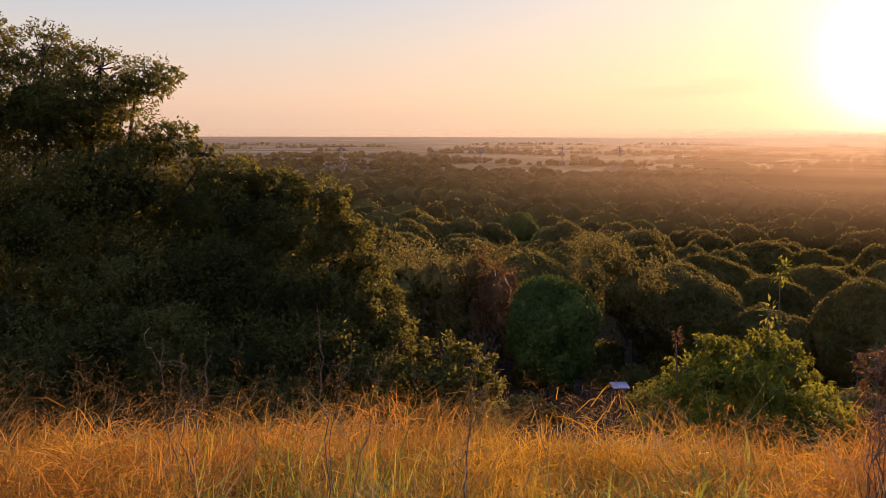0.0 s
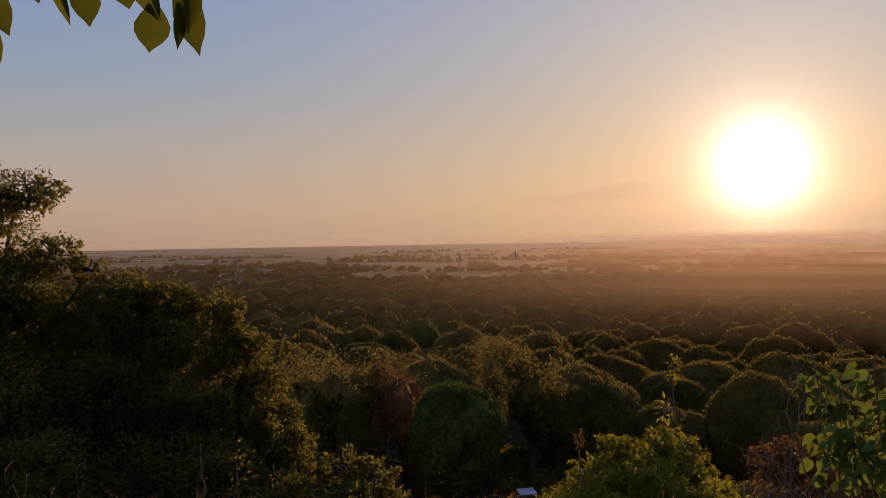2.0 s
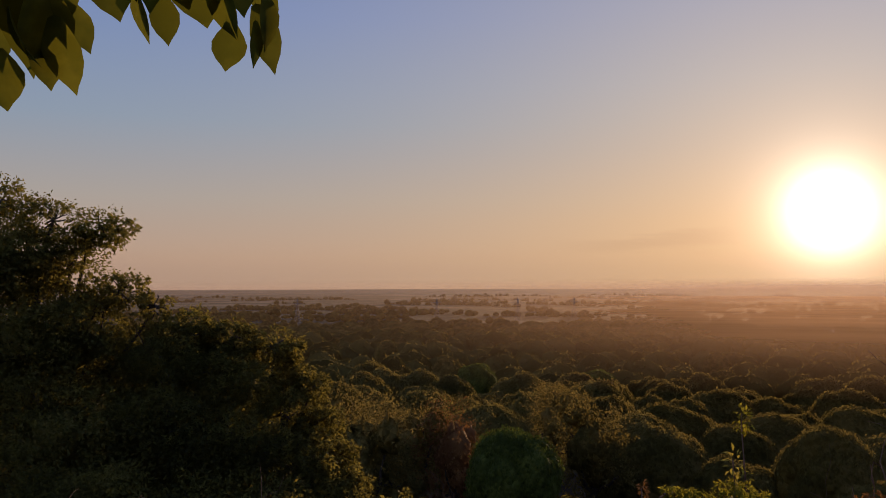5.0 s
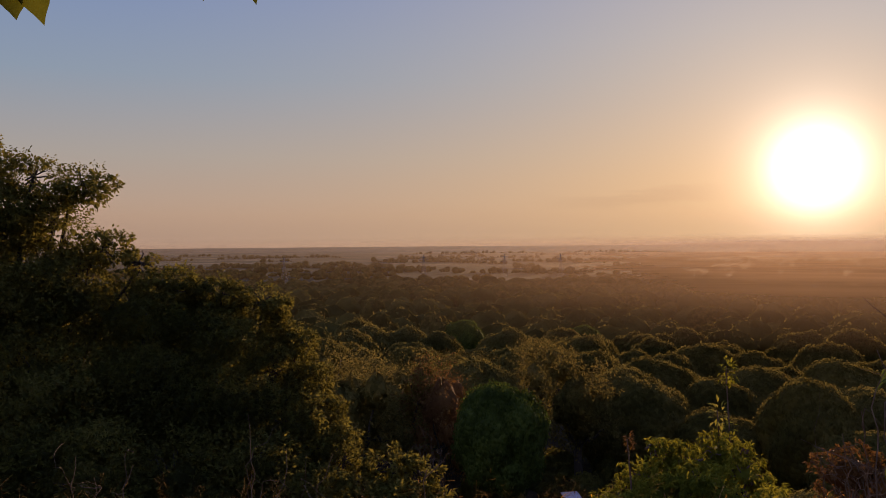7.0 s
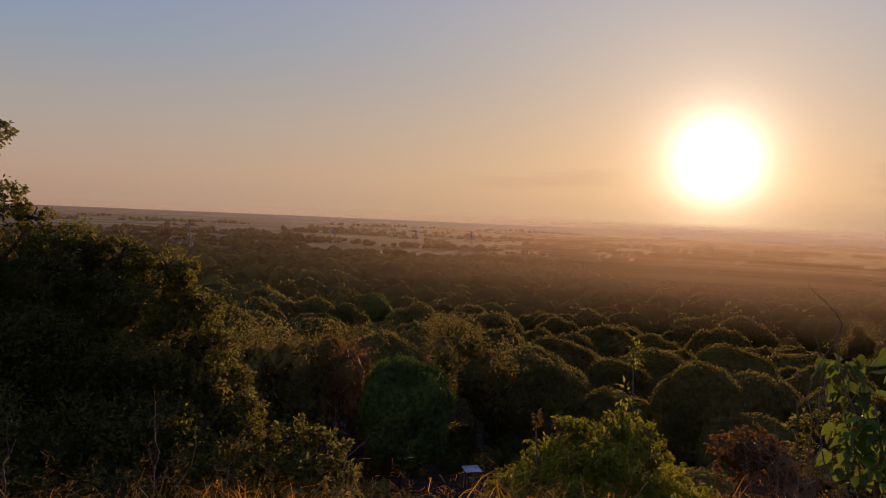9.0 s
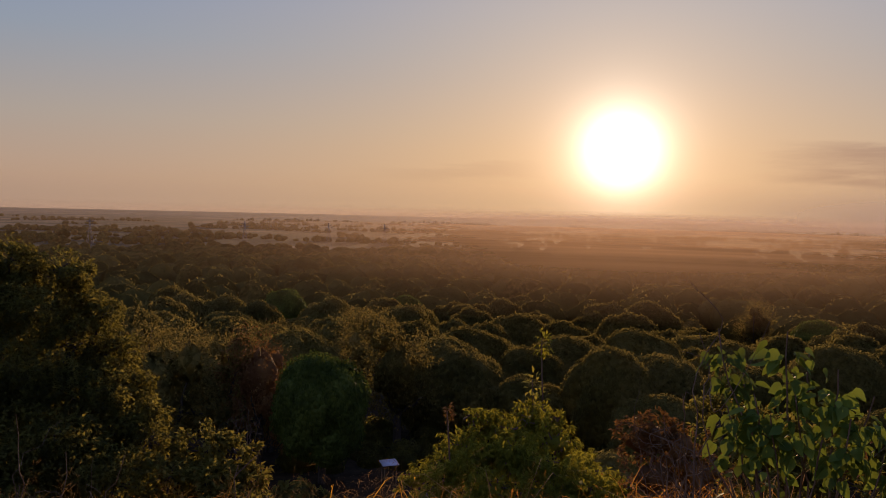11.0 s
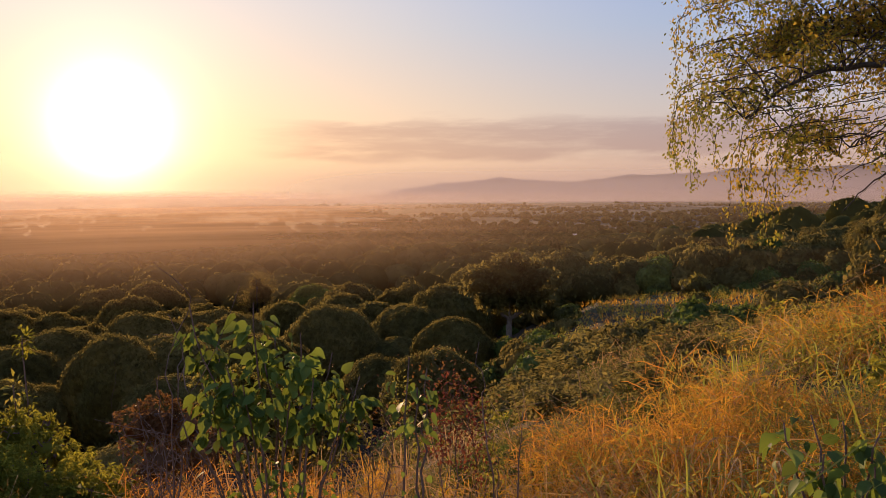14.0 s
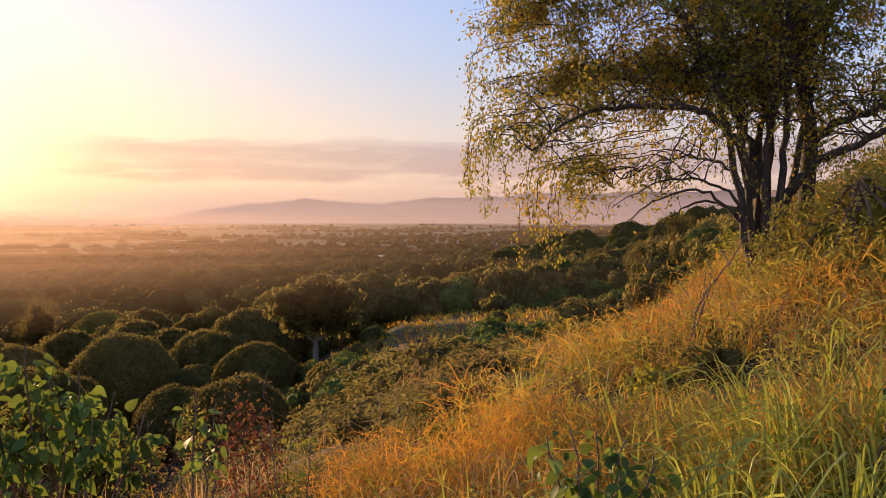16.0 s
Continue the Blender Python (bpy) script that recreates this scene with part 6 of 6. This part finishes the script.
def weeds(name, mat, rows, label, seed, keep=None):
    """Small-leaved herbs: thin branching stalks set with little leaves. rows: plants, nearest, farthest, headings, height, leaf, leaves."""
    g = np.random.default_rng(seed)
    out = []
    for cnt, r0, r1, a0, a1, ht, lf, per in rows:
        C = scatter(cnt, r0, r1, a0, a1, g, lambda x, y, r, a: on_slope(x, y, r, a) & (keep(x, y) if keep else True))
        k = len(C)
        H = ht * g.uniform(0.5, 1.3, k)
        q = np.repeat(np.arange(k), per)
        t = g.uniform(0.15, 1.0, (len(q), 1))
        P = C[q] + t * H[q][:, None] * np.array([0, 0, 1.0]) + g.normal(0, 0.26, (len(q), 3)) * H[q][:, None] * (0.35 + 0.65 * t) * [1, 1, 0.5]
        A = g.normal(0, 0.7, P.shape) + [0, 0, 0.25]
        L = lf * g.uniform(0.6, 1.4, len(q))
        out.append(leaves(P, A, g.normal(0, 0.5, P.shape) + [0, 0, 0.8], L, L * 0.42))
        n3 = 5
        q = np.repeat(np.arange(k), n3)
        e = C[q] + g.normal(0, 0.3, (len(q), 3)) * H[q][:, None] * [1, 1, 0.2] + H[q][:, None] * g.uniform(0.7, 1.1, (len(q), 1)) * np.array([0, 0, 1.0])
        s3 = g.normal(0, 1, e.shape) * [1, 1, 0] * lf * 0.06
        out.append((np.stack([C[q] - s3, C[q] + s3, e], 1).reshape(-1, 3), np.arange(3 * len(q)).reshape(-1, 3)))
    ob = new(name, mesh(name, *join(out), mat))
    return tagged(ob, label, "weeds", kind="stuff")


on_gold = lambda f, off, lim: (lambda x, y: (patchy(x, y, f, off) > lim) & golden(x, y))
meadow("dry_grass", STRAW, [(380, 1.5, 6, -45, 48, 0.34, 0.006, 1.8, 12), (80, 1.5, 6, 48, 102, 0.30, 0.005, 1.8, 12), (400, 6, 12, -45, 48, 0.36, 0.009, 1.6, 10), (100, 6, 15, 48, 102, 0.30, 0.008, 1.8, 10), (300, 4.6, 8.6, -5, 17, 0.52, 0.007, 1.4, 10), (240, 4.2, 7.6, -44, 14, 0.48, 0.006, 1.7, 10), (300, 15, 50, 60, 96, 0.36, 0.030, 1.2, 6), (2300, 46, 82, 54, 90, 0.42, 0.07, 1.2, 6)], "dry golden grass over the hillside", 141, on_gold(1.3, 4.0, -0.05))
tussocks("straw_tussocks", STRAW, [(150, 1.7, 6, 44, 102, 0.33, 0.0034, 43), (220, 6, 15, 44, 102, 0.36, 0.006, 31), (260, 1.7, 6, -45, 44, 0.40, 0.004, 37), (200, 6, 9.5, -45, 44, 0.42, 0.006, 29)], "mounded golden grass tussocks with arching blades", 151, golden)
tussocks("russet_tussocks", RUST, [(150, 1.8, 6, 40, 102, 0.36, 0.003, 50), (220, 6, 15, 40, 102, 0.40, 0.005, 35), (300, 1.8, 6.5, -45, 40, 0.38, 0.0038, 50)], "reddish dry grass tussocks", 152, on_gold(0.6, 1.0, 0.0))
tussocks("dead_tussocks", DEADSTRAW, [(150, 1.8, 6, 40, 102, 0.42, 0.0034, 37), (240, 6, 16, 40, 102, 0.46, 0.006, 29), (60, 1.8, 7, -45, 40, 0.42, 0.004, 31)], "grey-brown dead grass lying in clumps", 153, lambda x, y: (patchy(x, y, 0.8, 6.0) > -0.1) & (golden(x, y) | (patchy(x, y, 1.2, 5.0) > 0.5)))
tussocks("green_tussocks", GREENGRASS, [(150, 1.7, 5.5, 62, 102, 0.48, 0.006, 31), (130, 1.7, 6, -45, 44, 0.40, 0.006, 31), (170, 5.5, 13, 66, 102, 0.46, 0.008, 25)], "fresh green grass tussocks in the dry grass", 154, lambda x, y: patchy(x, y, 0.9, 2.0) > 0.1)
tangle("golden_tangle", STRAW, [(230, 1.8, 6, 44, 102, 0.30, 0.19, 0.0030, 205), (360, 6, 15, 44, 102, 0.42, 0.26, 0.0055, 124), (380, 1.8, 6, -45, 44, 0.24, 0.20, 0.0032, 130), (140, 6, 9.5, -45, 44, 0.26, 0.24, 0.005, 68), (50, 3.7, 5.0, 33, 50, 0.38, 0.25, 0.0032, 260), (110, 3.8, 6.2, -45, 26, 0.34, 0.26, 0.0036, 240)], "tousled golden dry grass and weed stems", 155, on_gold(1.0, 3.0, -0.1))
tangle("russet_tangle", RUST, [(150, 1.8, 6, 40, 102, 0.30, 0.19, 0.0030, 205), (190, 6, 16, 40, 102, 0.42, 0.26, 0.0055, 124), (300, 1.8, 6.5, -45, 40, 0.24, 0.20, 0.0032, 130), (100, 3.8, 6.2, -45, 26, 0.36, 0.26, 0.0036, 240), (46, 3.9, 5.2, 27, 50, 0.40, 0.26, 0.0032, 260), (14, 4.2, 5.2, 16, 24, 0.40, 0.26, 0.0032, 260)], "tousled reddish-brown dry weeds", 156, lambda x, y: (patchy(x, y, 0.6, 1.0) > -0.1) & (golden(x, y) | (patchy(x, y, 1.6, 2.0) > 0.75)))
tangle("dead_tangle", DEADSTRAW, [(110, 1.8, 6, 40, 102, 0.22, 0.22, 0.003, 112), (420, 6, 22, 44, 102, 0.28, 0.28, 0.006, 68), (90, 1.8, 7, -45, 40, 0.17, 0.2, 0.003, 81)], "matted grey-brown dead stems", 157, lambda x, y: golden(x, y) | (patchy(x, y, 1.2, 5.0) > 0.55))
tangle("olive_tangle", FERN, [(190, 1.8, 6, 58, 102, 0.30, 0.14, 0.004, 174), (340, 6, 15, 56, 102, 0.42, 0.2, 0.007, 112), (240, 1.8, 6, -45, 40, 0.18, 0.13, 0.005, 81)], "tousled yellow-green weeds", 158, lambda x, y: (patchy(x, y, 0.5, 2.0) > 0.0) & (golden(x, y) | (patchy(x, y, 1.4, 3.0) > 0.8)))
meadow("fallen_straw", DEADSTRAW, [(700, 1.6, 7, -45, 102, 0.62, 0.0045, 2.0, 6), (500, 7, 14, 30, 102, 0.66, 0.008, 2.0, 6), (200, 2.2, 9, 40, 102, 0.7, 0.004, 1.9, 4)], "bent and fallen straw among the grass", 147, lambda x, y: golden(x, y) | (patchy(x, y, 1.2, 1.0) > 0.5))
meadow("green_grass", GREENGRASS, [(700, 1.5, 5, -40, 102, 0.40, 0.009, 0.9, 10), (120, 1.9, 4.2, 62, 102, 0.55, 0.011, 1.5, 10), (420, 2.0, 6.5, -45, 40, 0.40, 0.007, 1.5, 9), (600, 5, 15, 50, 102, 0.36, 0.014, 1.0, 9), (90, 2.4, 5, 14, 26, 0.45, 0.012, 0.7, 12)], "green grass blades among the dry grass", 142, on_gold(0.9, 2.0, 0.1))
plumes("seed_grass", RUST, [(1500, 1.9, 6, -45, 44, 0.48, 0.0016), (1300, 1.9, 6, 44, 100, 0.34, 0.0016), (2600, 6, 14, -45, 100, 0.36, 0.003)], "reddish feathery seed grass", 143, lambda x, y: (patchy(x, y, 0.7, 5.0) > -0.2) & (golden(x, y) | (patchy(x, y, 1.5, 4.0) > 0.6)))
plumes("tall_dead_stalks", DEADSTRAW, [(900, 4.0, 7.5, -44, 16, 0.75, 0.0014)], "tall thin dead stalks with feathery heads", 149)
edge_grass = lambda x, y: patchy(x, y, 2.2, 1.5) > -0.15
plumes("tall_seed_grass", RUST, [(1700, 3.5, 5.3, 15, 49, 0.54, 0.0026)], "tall reddish feathery grass at the edge of the slope", 161, edge_grass)
meadow("tall_straw", DEADSTRAW, [(170, 3.5, 5.2, 15, 49, 0.58, 0.005, 0.8, 14)], "tall dry brown grass at the edge of the slope", 162, edge_grass)
plumes("pale_seed_grass", STRAW, [(1200, 1.9, 6, -45, 100, 0.36, 0.0016), (1200, 6, 14, 20, 100, 0.36, 0.003)], "pale straw-coloured feathery grass", 144, on_gold(0.8, 9.0, -0.3))
weeds("small_leaved_weeds", FERN, [(800, 1.8, 6, 45, 102, 0.40, 0.016, 34), (1300, 6, 15, 52, 102, 0.44, 0.024, 28), (700, 2.0, 7, -45, 45, 0.34, 0.020, 26), (900, 15, 60, 52, 98, 0.6, 0.12, 20)], "yellow-green small-leaved weeds among the grass", 145, golden)
weeds("brown_weeds", RUST, [(420, 1.8, 6, -45, 102, 0.34, 0.014, 28), (800, 6, 15, 30, 102, 0.42, 0.022, 26), (900, 15, 50, 48, 98, 0.5, 0.09, 18)], "withered brown weeds among the grass", 146, lambda x, y: (patchy(x, y, 0.75, 3.3) > 0.0) & (golden(x, y) | (patchy(x, y, 1.7, 1.0) > 0.8)))
shoulder = lambda x, y: ~golden(x, y) & (patchy(x, y, 1.1, 8.0) > -0.75)
weeds("dark_weeds", MANGO, [(2200, 4.9, 10, 46, 71, 0.20, 0.030, 30), (1800, 10, 18, 46, 71, 0.26, 0.040, 30), (700, 16, 42, 46, 71, 0.5, 0.10, 26)], "dark olive scrubby weeds on the shoulder of the slope", 150, shoulder)
weeds("olive_weeds", DRYWOOD, [(420, 1.8, 6, -45, 102, 0.38, 0.030, 26), (1300, 6, 18, 48, 102, 0.46, 0.036, 26), (1300, 15, 52, 46, 98, 0.55, 0.10, 18)], "dull olive weeds in the hollows of the grass", 148, lambda x, y: (patchy(x, y, 1.3, 4.0) < 0.35) & (golden(x, y) | (patchy(x, y, 1.7, 6.0) > 0.9)))

GREEN_CLUMP, DRY_CLUMP = "clump of long arching yellow-green grass blades", "clump of long bleached grass blades"
for i, (a, r, k, ln, wd, way, dry) in enumerate([(67.5, 3.3, 38, 0.58, 0.014, 150, 0), (69.5, 3.5, 44, 0.66, 0.015, 125, 0), (71.5, 3.2, 48, 0.64, 0.016, 140, 0), (74, 3.3, 44, 0.64, 0.015, 110, 0), (77, 3.1, 40, 0.62, 0.014, 150, 0), (68.6, 3.95, 22, 0.72, 0.009, 250, 1), (66.0, 3.7, 18, 0.6, 0.008, 240, 1),
        (81, 3.3, 34, 0.78, 0.013, 70, 0), (84, 3.0, 30, 0.76, 0.012, 300, 0), (86.5, 3.6, 36, 0.84, 0.013, 20, 0), (89, 3.2, 32, 0.8, 0.012, 280, 0), (92, 3.9, 34, 0.9, 0.013, 200, 0), (83, 4.6, 26, 0.8, 0.012, 330, 0), (88, 5.2, 26, 0.85, 0.013, 240, 0), (79.5, 5.6, 20, 0.7, 0.010, 300, 0), (74, 6.4, 14, 0.75, 0.009, 30, 0), (94, 5.0, 26, 0.9, 0.013, 210, 0),
        (20.5, 2.9, 24, 0.50, 0.010, 340, 0), (18, 3.3, 24, 0.48, 0.010, 60, 0), (23, 3.2, 22, 0.5, 0.010, 120, 0)]):
    long_grass_clump(a, r, k, ln, wd, way, DEADSTRAW if dry else STRAP, DRY_CLUMP if dry else GREEN_CLUMP, 160 + i)
